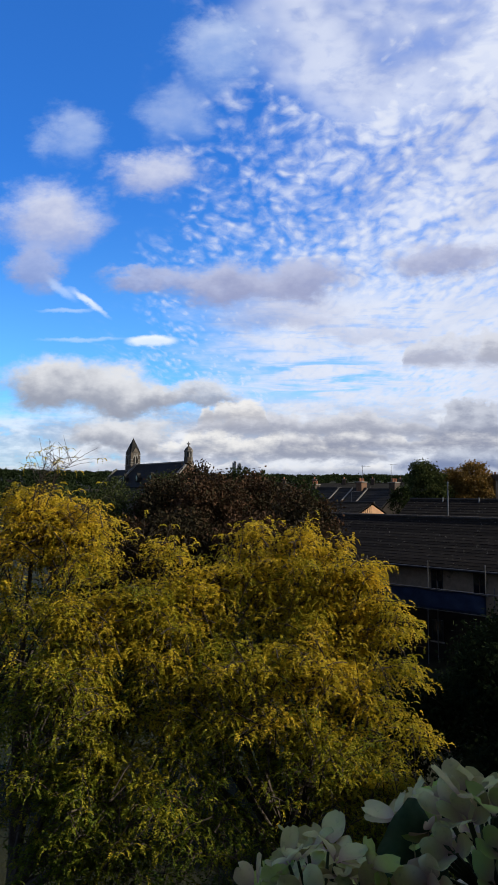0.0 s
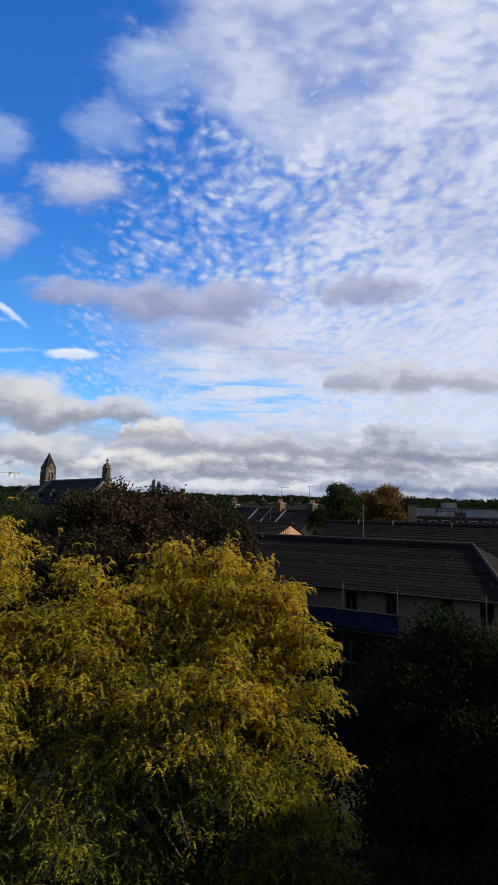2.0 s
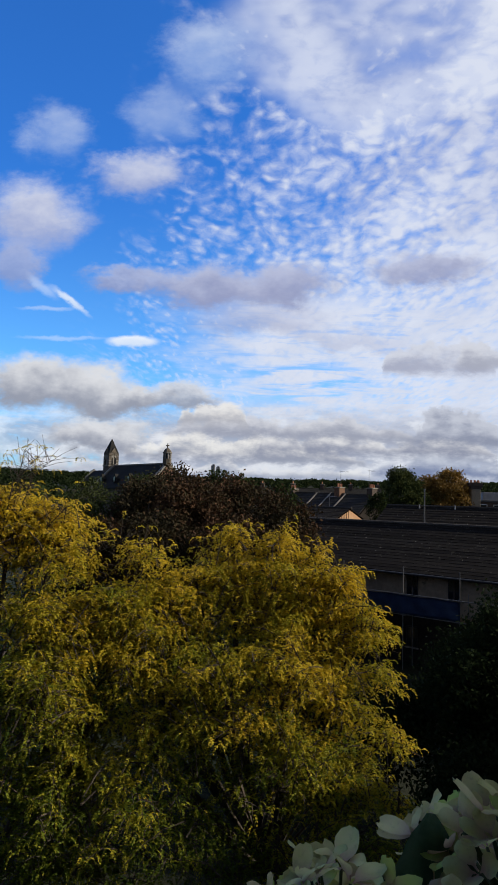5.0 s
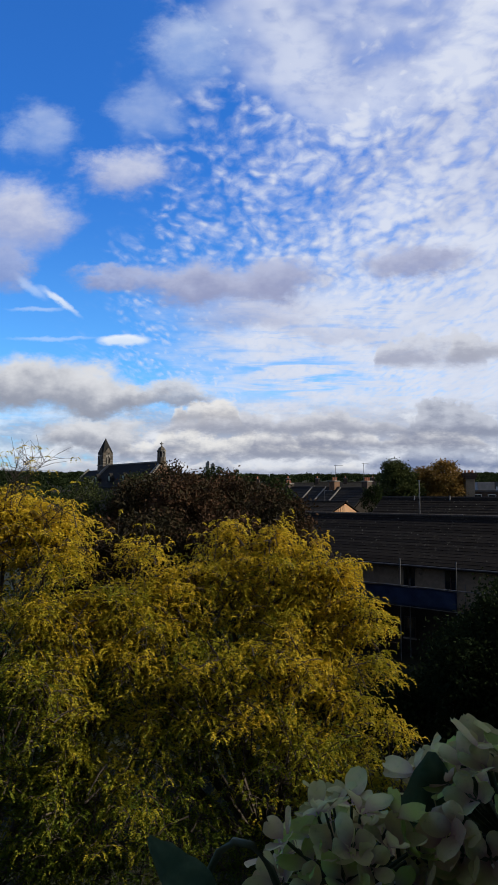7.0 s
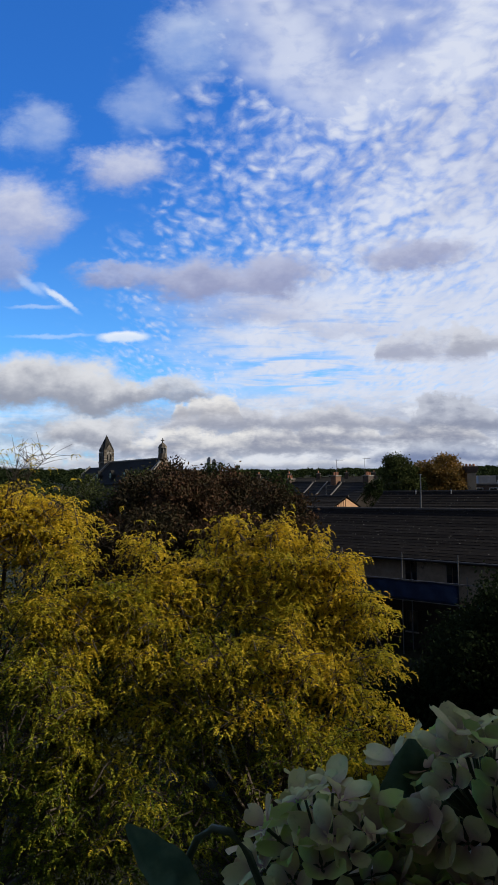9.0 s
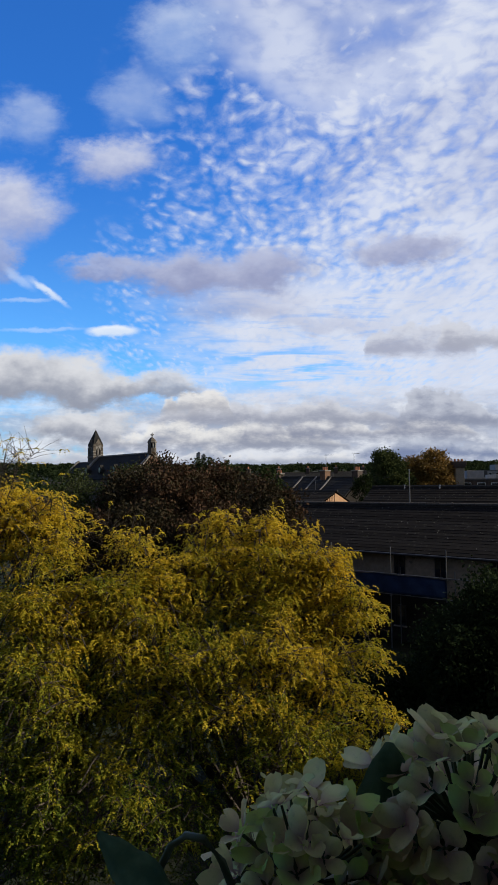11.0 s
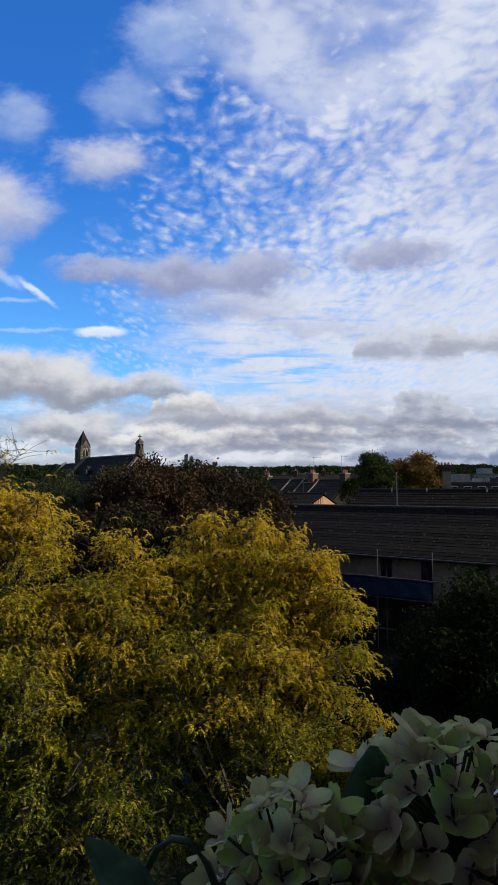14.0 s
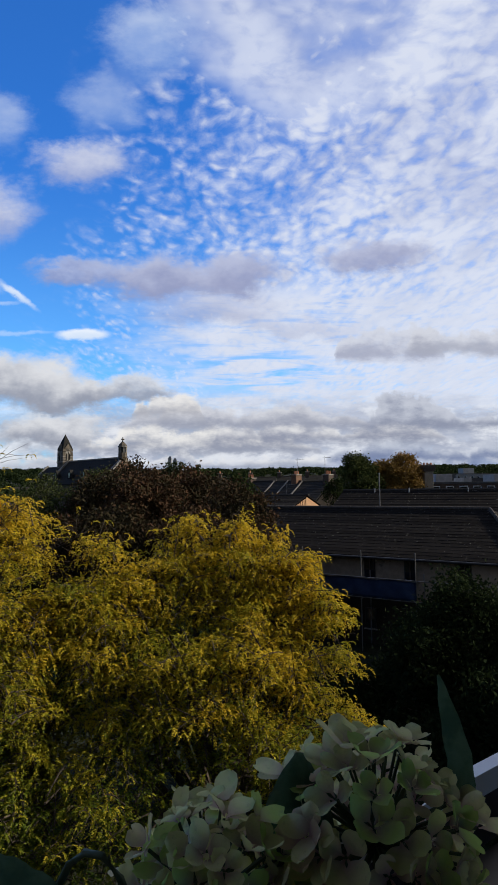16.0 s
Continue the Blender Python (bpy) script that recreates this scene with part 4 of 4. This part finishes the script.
for k in range(5):
    roofed_house("terraced_house", (-1.0 + 7.2 * k, 150 + 3 * k), -8, 6.8, 4.5, 9.2 + 0.2 * k, 12.0 + 0.2 * k, "far slate roofed terraced house", M_SLATE, M_STONE,
                 chimneys=((0.6, 1.1, M_DARKWALL),), windows=((2.0, 6.6), (4.6, 6.6)), group="far terrace of slate roofed houses", overhang=0.0)

def aerial(x, y, z, tall, turn):
    """A thin rod with a boom and short cross bars, on a chimney or a ridge."""
    a = thing("tv_aerial", (x, y, z), "thin grey metal television aerial on a roof", "aerial", "television aerials", turn)
    part("mast", tube(bmesh.new(), [(0, 0, -0.6), (0, 0, tall)], 0.028, 6), M_STEEL, a)
    part("boom", tube(bmesh.new(), [(-0.2, 0, tall - 0.1), (1.1, 0, tall - 0.1)], 0.022, 6), M_STEEL, a)
    for k in range(6):
        part("element", tube(bmesh.new(), [(-0.1 + 0.22 * k, -0.3, tall - 0.1), (-0.1 + 0.22 * k, 0.3, tall - 0.1)], 0.014, 5), M_STEEL, a)


aerial(7.9, 78.0, 8.25, 1.5, 25)
aerial(11.1, 93.9, 11.9, 1.7, -10)
aerial(14.7, 90.9, 11.8, 1.9, 40)

m = thing("street_mast", (12.6, 51.0, rise(12.6, 51.0)), "thin grey steel mast standing between the roofs", "mast")
part("pole", tube(bmesh.new(), [(0, 0, -0.2), (0, 0, 5.0), (0, 0, 9.85)], [0.07, 0.06, 0.045], 8), M_STEEL, m)
part("cap", tube(bmesh.new(), [(0, 0, 9.85), (0, 0, 9.95)], [0.07, 0.05], 8), M_STEEL, m)

# the tall chimney stack and the flat roofed buildings by it
c = thing("chimney_stack", (35.6, 110, rise(35.6, 110)), "tall square brick chimney stack with corbelled top", "chimney")
g = -rise(35.6, 110)
part("shaft", block(-0.75, 0.75, -0.75, 0.75, -0.3, g + 12.1, 0.03), M_RENDER, c, "weathered stone shaft")
part("corbel", block(-0.95, 0.95, -0.95, 0.95, g + 12.1, g + 12.5, 0.03), M_DARKWALL, c)
part("crown", block(-1.05, 1.05, -1.05, 1.05, g + 12.5, g + 13.15, 0.05), M_DARKWALL, c)
for x in (-0.6, 0, 0.6):
    part("chimney_pot", tube(bmesh.new(), [(x, 0, g + 13.15), (x, 0, g + 13.6)], [0.2, 0.17], 10), M_POT, c)


def flat_block(at, turn, length, deep, top, label, wall_mat, boxes=(), rows=((1.2, 1.0),), step=2.6):
    z = rise(at[0], at[1])
    b = thing("flat_roofed_building", (at[0], at[1], z), label, "building", turn=turn)
    part("wall", block(0, length, 0, deep, -0.4, top - z), wall_mat, b)
    part("parapet", block(-0.15, length + 0.15, -0.15, deep + 0.15, top - z, top - z + 0.35, 0.02), M_FLAT, b, "grey parapet")
    for drop, tall in rows:
        x = 0.8
        while x < length - 1.4:
            w = part("window", block(x, x + 1.5, -0.05, -0.003, top - z - drop - tall, top - z - drop), M_WHITE, b, "white framed window")
            part("pane", block(x + 0.1, x + 1.4, -0.065, -0.053, top - z - drop - tall + 0.1, top - z - drop - 0.1), M_GLASS, w)
            x += step
    for x0, x1, tall in boxes:
        part("plant_room", block(x0, x1, deep * 0.3, deep * 0.7, top - z + 0.35, top - z + 0.35 + tall, 0.02), M_PALEWALL, b, "white rooftop plant room")
    return b


flat_block((37.5, 116), 3, 26, 12, 10.0, "dark flat roofed building with white rooftop boxes", M_DARKWALL, ((3, 6.2, 1.5), (8.5, 10, 0.8), (14.5, 19, 1.4), (21, 23, 1.0)), ((0.4, 1.0),))
flat_block((62, 190), -6, 34, 14, 10.6, "far grey flat roofed building", M_FLAT, ((6, 9, 0.9), (20, 22, 0.8)), ((0.8, 1.3), (3.6, 1.3)), 3.2)
flat_block((118, 330), 4, 40, 16, 17.5, "far pale flat roofed building", M_PALEWALL, ((10, 16, 3.0),), ((1.0, 1.6), (4.4, 1.6)), 3.6)
flat_block((88, 300), -3, 22, 14, 16.5, "far grey flat roofed building", M_FLAT, ((4, 9, 2.0),), ((1.0, 1.6), (4.4, 1.6)), 3.6)
for k, (x, w, top) in enumerate(((-73.0, 5.0, 58.5), (-67.0, 5.5, 56.5))):
    flat_block((x - 2, 900 + 12 * k), 0, w, 8, top, "far grey tower block over the trees", M_PALEWALL, ((1.5, 4.5, 2.0),), tuple((1.5 + 3.2 * i, 1.7) for i in range(6)), 2.6)


# ---- the church ----
def arch(w, spring, top, n=6):
    """The outline of a pointed opening."""
    left = [(-w, 0), (-w, spring)] + [(-w + w * (1 - math.cos(math.pi / 2 * k / n)) ** 0.9, spring + (top - spring) * math.sin(math.pi / 2 * k / n)) for k in range(1, n + 1)]
    right = [(-a, b) for a, b in left[:-1]][::-1]
    return left + right


def church():
    g = 1.5
    c = thing("church", (-40.4, 168.0, g), "sooty stone church with slate nave roof, bell tower and turret", "church", turn=-47.0)
    # local x runs along the nave from the tower towards the turret
    N0, N1, R = 1.5, 26.8, 6.0
    ridge, eave = 16.75 - g, 10.9 - g
    part("nave_wall", prism([(-R + 0.4, -0.5), (R - 0.4, -0.5), (R - 0.4, eave), (0, ridge - 0.3), (-R + 0.4, eave)], N1 - N0, "x", N0), M_STONE, c)
    roof = part("nave_roof", prism([(-R, eave), (0, ridge), (R, eave), (R, eave + 0.25), (0, ridge + 0.25), (-R, eave + 0.25)], N1 - N0 - 0.9, "x", N0), M_SLATE, c, "dark slate")
    for x in (N0 + 0.1, N1 - 0.85):
        for sg in (-1, 1):
            part("coping", prism([(sg * (R + 0.3), eave - 0.1), (0, ridge + 0.2), (0, ridge + 0.8), (sg * (R + 0.3), eave + 0.5)], 0.7, "x", x), M_COPING, roof, "pale stone coping")
    part("gable_wall", prism([(-R + 0.2, -0.5), (R - 0.2, -0.5), (R - 0.2, eave), (0, ridge - 0.05), (-R + 0.2, eave)], 0.5, "x", N1 - 0.48), M_BRICK, c, "red brick gable wall")
    part("ridge_crest", block(N0, N1 - 1, -0.12, 0.12, ridge + 0.2, ridge + 0.5), M_COPING, roof)
    for k in range(3):
        x = 4.6 + 6.5 * k
        d = part("dormer", prism([(-0.9, eave + 1.6), (0.9, eave + 1.6), (0.9, eave + 2.5), (0, eave + 3.7), (-0.9, eave + 2.5)], 1.0, "y", -R + 0.9), M_SLATE, c, "small slate dormer")
        d.matrix_basis = pose(x, 0, 0)
        part("pane", prism([(a * 0.6, eave + 1.75 + b) for a, b in arch(0.7, 0.8, 1.3)], 0.05, "y", -R + 0.84), M_GLASS, d)
    # the tower with its belfry openings and steep roof
    S = 1.42
    top = 20.6 - g
    t = part("tower", block(-S, S, -S, S, -0.5, 16.9 - g), M_STONE, c, "banded sooty stone tower")
    part("string_course", block(-S - 0.15, S + 0.15, -S - 0.15, S + 0.15, 16.9 - g, 17.15 - g), M_COPING, t)
    for sx in (-1, 1):
        for sy in (-1, 1):
            part("belfry_pier", block(sx * S - (0.75 if sx > 0 else 0), sx * S + (0.75 if sx < 0 else 0), sy * S - (0.75 if sy > 0 else 0), sy * S + (0.75 if sy < 0 else 0), 17.15 - g, 19.6 - g), M_STONE, t)
    for turn in (0, 90, 180, 270):
        b = part("belfry_arch", prism([(-0.68, 18.7 - g), (-0.4, 19.2 - g), (0, 19.65 - g), (0.4, 19.2 - g), (0.68, 18.7 - g), (0.68, 20.3 - g), (-0.68, 20.3 - g)], 0.6, "y", -S + 0.004), M_COPING, t)
        b.matrix_basis = pose(0, 0, 0, 0, 0, turn)
        b = part("mullion", block(-0.12, 0.12, -S + 0.1, -S + 0.4, 17.15 - g, 19.5 - g), M_COPING, t)
        b.matrix_basis = pose(0, 0, 0, 0, 0, turn)
        b = part("gablet", prism([(-S * 0.7, 20.3 - g), (S * 0.7, 20.3 - g), (0, 21.7 - g)], 0.5, "y", -S - 0.02), M_STONE, t)
        b.matrix_basis = pose(0, 0, 0, 0, 0, turn)
    for z in (14.2, 15.5, 17.6, 18.3):
        for sx in (-1, 1):
            for sy in (-1, 1):
                x, y = sx * (S - 0.36), sy * (S - 0.36)
                part("stone_band", block(x - 0.385, x + 0.385, y - 0.385, y + 0.385, z - g, z + 0.24 - g), M_COPING, t, "pale stone band")
    part("bell_stage", block(-S + 0.004, S - 0.004, -S + 0.004, S - 0.004, 19.7 - g, 20.35 - g), M_STONE, t)
    part("bell", tube(bmesh.new(), [(0, 0, 17.8 - g), (0, 0, 18.0 - g), (0, 0, 18.7 - g), (0, 0, 19.0 - g), (0, 0, 19.72 - g)], [0.55, 0.45, 0.32, 0.15, 0.04], 12), M_GUTTER, t, "dark bell")
    part("tower_roof", solid([(-S, -S, 20.36 - g), (S, -S, 20.36 - g), (S, S, 20.36 - g), (-S, S, 20.36 - g), (0, 0, 24.3 - g)], [(0, 1, 4), (1, 2, 4), (2, 3, 4), (3, 0, 4), (0, 3, 2, 1)]), M_SLATE, t, "steep slate roof")
    part("finial", tube(bmesh.new(), [(0, 0, 23.8 - g), (0, 0, 24.3 - g)], [0.12, 0.05], 6), M_COPING, t)
    # the octagonal turret on the gable
    u = part("turret", tube(bmesh.new(), [(N1 - 0.9, 0, ridge - 1.2), (N1 - 0.9, 0, ridge + 1.4)], [1.15, 1.0], 8), M_STONE, c, "octagonal stone bell turret")
    for k in range(8):
        a = math.tau * (k + 0.5) / 8
        x, y = N1 - 0.9 + math.cos(a) * 0.82, math.sin(a) * 0.82
        part("column", tube(bmesh.new(), [(x, y, ridge + 1.35), (x, y, ridge + 2.7)], 0.17, 6), M_COPING, u)
    part("drum_top", tube(bmesh.new(), [(N1 - 0.9, 0, ridge + 2.65), (N1 - 0.9, 0, ridge + 2.95)], [1.08, 1.08], 8), M_COPING, u)
    part("core", tube(bmesh.new(), [(N1 - 0.9, 0, ridge + 1.3), (N1 - 0.9, 0, ridge + 2.7)], [0.45, 0.45], 8), M_GUTTER, u)
    part("cupola", tube(bmesh.new(), [(N1 - 0.9, 0, ridge + 2.9), (N1 - 0.9, 0, ridge + 3.3), (N1 - 0.9, 0, ridge + 3.7), (N1 - 0.9, 0, ridge + 3.95)], [1.0, 0.85, 0.45, 0.14], 8), M_STONE, u)
    part("finial", tube(bmesh.new(), [(N1 - 0.9, 0, ridge + 3.9), (N1 - 0.9, 0, ridge + 5.0)], [0.12, 0.09], 6), M_STONE, u)
    part("finial_cross", block(N1 - 1.2, N1 - 0.6, -0.3, 0.3, ridge + 4.35, ridge + 4.6, 0.05), M_STONE, u)
    # the lower chancel beyond the tower
    ch = part("chancel", prism([(-3.8, -0.5), (3.8, -0.5), (3.8, 12.0 - g), (0, 15.6 - g), (-3.8, 12.0 - g)], 7.5, "x", -9.2), M_STONE, c)
    part("chancel_roof", prism([(-4.1, 11.9 - g), (0, 15.7 - g), (4.1, 11.9 - g), (4.1, 12.1 - g), (0, 15.95 - g), (-4.1, 12.1 - g)], 7.0, "x", -8.9), M_SLATE, ch, "dark slate")
    part("coping", prism([(-4.3, 11.9 - g), (0, 15.9 - g), (4.3, 11.9 - g), (4.3, 12.4 - g), (0, 16.4 - g), (-4.3, 12.4 - g)], 0.5, "x", -9.3), M_COPING, ch, "pale stone coping")
    return c


church()


# ---- far woods and roofs on the rising land ----
def far_woods():
    rng = np.random.default_rng(5)
    lobes = []
    for k in range(2300):
        az = radians(rng.uniform(-32, 44))
        r = 200 + 1380 * rng.random() ** 0.62
        if abs(math.degrees(az) + 11) < 5.5 and r < 260:
            continue
        x, y = r * math.sin(az), r * math.cos(az)
        s = rng.uniform(1.6, 5.0) * (1 + r / 1800)
        lobes.append((x, y, rise(x, y) + s * 0.45, s * rng.uniform(1.4, 3.2), s, s * 0.95))
    me, tips = crown_leaves(rng, lobes, 170000, 2.3, 0.0, 0.38, 3.4, 8)
    return tagged(settle("far_woods", me, GREEN), "dark green woods and gardens covering the distant hills", "woods", kind="stuff")


far_woods()
for i in range(34):
    rng = random.Random(900 + i)
    az, r = radians(rng.uniform(-24, 40)), rng.uniform(240, 950)
    x, y = r * math.sin(az), r * math.cos(az)
    if abs(math.degrees(az) + 11) < 6 and r < 300:
        continue
    z = rise(x, y)
    roofed_rows = thing("far_house", (x, y, z), "far pale walled house on the hillside", "house", "houses on the far hills", rng.uniform(-60, 60))
    L, w, e = rng.uniform(7, 16), rng.uniform(3.5, 5), rng.uniform(5, 8)
    part("wall", block(0, L, -w, w, -1, e), M_COPING if i % 3 else M_BRICK, roofed_rows)
    part("roof", prism([(-w - 0.4, e), (w + 0.4, e), (0, e + w * 0.8)], L + 0.6, "x", -0.3), M_SLATE if i % 2 else M_TILE, roofed_rows)
    for x in (L * 0.25, L * 0.7):
        part("window", block(x - 0.7, x + 0.7, -w - 0.06, -w - 0.004, e - 2.2, e - 0.8), M_GLASS, roofed_rows)


# ---- hydrangeas on the sill ----
def petal_material():
    m, N, p = material("faded hydrangea petal", 0.7, 0.2)
    at = N.add("ShaderNodeAttribute")
    at.attribute_name = "hue"
    where = N.add("ShaderNodeTexCoord").outputs["Object"]
    edge = N.add("ShaderNodeAttribute")
    edge.attribute_name = "inner"
    body = N.ramp(at.outputs["Fac"], (0.0, (0.40, 0.54, 0.13)), (0.40, (0.56, 0.62, 0.22)), (0.72, (0.68, 0.62, 0.33)), (1.0, (0.66, 0.48, 0.34)))
    c = N.mix(N.math("MULTIPLY", N.step(edge.outputs["Fac"], 0.25, 1.0), 0.75), body, (0.36, 0.17, 0.24))
    c = N.mix(N.step(N.noise(where, 160.0, 5.0, 0.7), 0.52, 0.75, 0.0, 0.45), c, (0.30, 0.30, 0.19))
    N.put(p.inputs["Base Color"], c)
    relief(N, p, N.noise(where, 420.0, 4.0, 0.6), 0.25, 0.0006)
    thin = N.add("ShaderNodeBsdfTranslucent")
    N.put(thin.inputs[0], c)
    both = N.add("ShaderNodeMixShader")
    both.inputs[0].default_value = 0.58
    N.put(both.inputs[1], p.outputs[0])
    N.put(both.inputs[2], thin.outputs[0])
    for n in m.node_tree.nodes:
        if n.type == "OUTPUT_MATERIAL":
            N.put(n.inputs[0], both.outputs[0])
    return m


PETAL = petal_material()
m, N, p = material("dull blue green leaf", 0.55, 0.3)
at = N.add("ShaderNodeTexCoord").outputs["Object"]
tint = N.mix(N.step(N.noise(at, 60.0, 5.0, 0.6), 0.35, 0.65), (0.075, 0.125, 0.065), (0.13, 0.19, 0.10))
N.put(p.inputs["Base Color"], tint)
relief(N, p, N.noise(at, 120.0, 4.0), 0.3, 0.001)
thin = N.add("ShaderNodeBsdfTranslucent")
N.put(thin.inputs[0], tint)
both = N.add("ShaderNodeMixShader")
both.inputs[0].default_value = 0.45
N.put(both.inputs[1], p.outputs[0])
N.put(both.inputs[2], thin.outputs[0])
for n in m.node_tree.nodes:
    if n.type == "OUTPUT_MATERIAL":
        N.put(n.inputs[0], both.outputs[0])
M_FLEAF = m
M_STEM = surface("dark green stem", (0.035, 0.05, 0.02), (0.09, 0.11, 0.05), 60, 0.6, 0.3, 0.3, 0.001)


def floret_mesh(seed):
    """Four rounded, cupped sepals round a small bead."""
    rng = random.Random(seed)
    verts, faces, inner = [], [], []
    n = 9
    for k in range(4):
        a = math.pi / 2 * k + rng.uniform(-0.16, 0.16)
        ca, sa = math.cos(a), math.sin(a)
        ln, wd = rng.uniform(0.018, 0.024), rng.uniform(0.0085, 0.0120)
        cup, curl, lift = rng.uniform(0.2, 0.8), rng.uniform(-0.4, 0.25), rng.uniform(0.15, 0.95) + (0.15 if k % 2 else 0)
        base = len(verts)
        for i in range(n):
            s = i / (n - 1)
            half = wd * max(0.22, math.sqrt(max(0.0, 1 - ((s - 0.58) / 0.44) ** 2))) * (0.35 + 0.65 * min(1, s / 0.3))
            for j in range(5):
                q = -1 + j / 2
                x = 0.0015 + ln * s * (1 - 0.06 * q * q) + 0.0006 * rng.uniform(-1, 1)
                y = half * q
                z = lift * x + ln * 0.05 * math.sin(7 * s + 5 * q + 3 * k) * s + ln * cup * (q * q * 0.35) * math.sin(s * 2.4) + ln * curl * s * s + 0.0005 * rng.uniform(-1, 1)
                verts.append((x * ca - y * sa, x * sa + y * ca, z))
                inner.append(1 - s)
        for i in range(n - 1):
            for j in range(4):
                o = base + i * 5 + j
                faces.append((o, o + 1, o + 6, o + 5))
    me = bpy.data.meshes.new("floret")
    me.from_pydata(verts, [], faces)
    me.attributes.new("inner", "FLOAT", "POINT").data.foreach_set("value", inner)
    tone_of = rng.random() * 0.95
    me.attributes.new("hue", "FLOAT", "POINT").data.foreach_set("value", [min(1, max(0, tone_of + rng.uniform(-0.06, 0.06))) for v in verts])
    me.polygons.foreach_set("use_smooth", [True] * len(me.polygons))
    me.materials.append(PETAL)
    return me


FLORETS = [floret_mesh(300 + i) for i in range(14)]
SILL_TOP = 8.348


def hydrangea(seed, centre, radius, count, label, size=1.0, face=(0.0, -1.0, 0.25)):
    rng = random.Random(seed)
    h = thing("hydrangea", (centre[0], centre[1], SILL_TOP), label, "flower", "hydrangea flowers on the sill")
    mid = Vector((0, 0, centre[2] - SILL_TOP))
    part("stem", tube(bmesh.new(), [(0.01, 0.01, 0), (0.004, 0.006, mid.z * 0.5), mid], [0.004, 0.0035, 0.003], 7), M_STEM, h)
    golden = math.pi * (3 - math.sqrt(5))
    for i in range(count):
        z = 1 - 1.55 * (i + 0.5) / count
        r = math.sqrt(max(0, 1 - z * z))
        d = Vector((math.cos(golden * i) * r, math.sin(golden * i) * r, z))
        d = (d + Vector((rng.uniform(-0.14, 0.14), rng.uniform(-0.14, 0.14), rng.uniform(-0.14, 0.14)))).normalized()
        at = mid + d * radius * rng.uniform(0.76, 1.10)
        if at.z < 0.018:
            continue
        o = new("floret", FLORETS[rng.randrange(len(FLORETS))])
        o.parent = h
        q = (d + Vector((rng.uniform(-0.3, 0.3), rng.uniform(-0.3, 0.3), rng.uniform(-0.1, 0.35)))).normalized().to_track_quat("Z", "Y").to_matrix().to_4x4()
        o.matrix_basis = Matrix.Translation(at) @ q @ pose(0, 0, 0, 0, 0, rng.uniform(0, 90)) @ Matrix.Scale(size * rng.uniform(0.46, 0.66), 4)
        part("stalk", tube(bmesh.new(), [mid, mid.lerp(at, 0.6), at], [0.0014, 0.0011, 0.0009], 4), M_STEM, h)
    return h


def broad_leaf(name, path, wide, label, parent, roll=0.0):
    """A pointed leaf along a path, folded a little at its midrib."""
    bm = bmesh.new()
    rows = []
    n = 14
    P = [Vector(q) for q in path]
    for i in range(n + 1):
        s = i / n
        f = s * (len(P) - 1)
        j = min(int(f), len(P) - 2)
        q = P[j].lerp(P[j + 1], f - j)
        d = (P[j + 1] - P[j]).normalized()
        side = d.cross(Vector((math.sin(roll), -math.cos(roll), 0.15))).normalized()
        up = side.cross(d)
        half = wide * (math.sin(math.pi * min(1.0, 0.04 + 0.94 * s ** 0.8)) ** 0.8)
        rows.append([bm.verts.new(q + side * half * a + up * (abs(a) * half * 0.28 + 0.0012 * math.sin(9 * s * math.pi) * abs(a))) for a in (-1, -0.55, 0, 0.55, 1)])
    for a, b in zip(rows, rows[1:]):
        for k in range(4):
            bm.faces.new((a[k], a[k + 1], b[k + 1], b[k]))
    bmesh.ops.solidify(bm, geom=bm.faces[:], thickness=0.0005)
    return part(name, bm, M_FLEAF, parent, label, True)


ha = hydrangea(1, (0.1225, 0.3595, 8.417), 0.0500, 96, "faded cream and mauve hydrangea head on the sill")
hb = hydrangea(2, (0.034, 0.3343, 8.4051), 0.0385, 60, "pale green hydrangea head on the sill")
hc = hydrangea(3, (0.090, 0.3125, 8.388), 0.026, 24, "small green hydrangea head between two larger ones")


def here(ob, *pts):
    return [Vector(q) - ob.matrix_basis.translation for q in pts]


broad_leaf("leaf", here(ha, (0.07896, 0.3528, 8.3816), (0.0798, 0.357, 8.432), (0.08232, 0.3612, 8.4639)), 0.0193, "dull green pointed leaf", ha)
broad_leaf("leaf", here(ha, (0.1789, 0.378, 8.4152), (0.1756, 0.3797, 8.453), (0.1663, 0.3822, 8.4975)), 0.0076, "narrow blue green upright leaf", ha)
broad_leaf("leaf", here(hb, (-0.0252, 0.3108, 8.3858), (-0.04032, 0.3058, 8.4261), (-0.05964, 0.3007, 8.4488)), 0.0108, "dull blue green hanging leaf", hb)
part("wire_stem", tube(bmesh.new(), here(hb, (0.00504, 0.3041, 8.3858), (0.00084, 0.3041, 8.4194), (-0.00504, 0.3049, 8.4337), (-0.01344, 0.3074, 8.4421), (-0.02184, 0.3091, 8.4429), (-0.02856, 0.31, 8.4379), (-0.0378, 0.31, 8.4194), (-0.0504, 0.3091, 8.3942)), 0.0018, 7), M_STEM, hb, "dark arching stem", True)
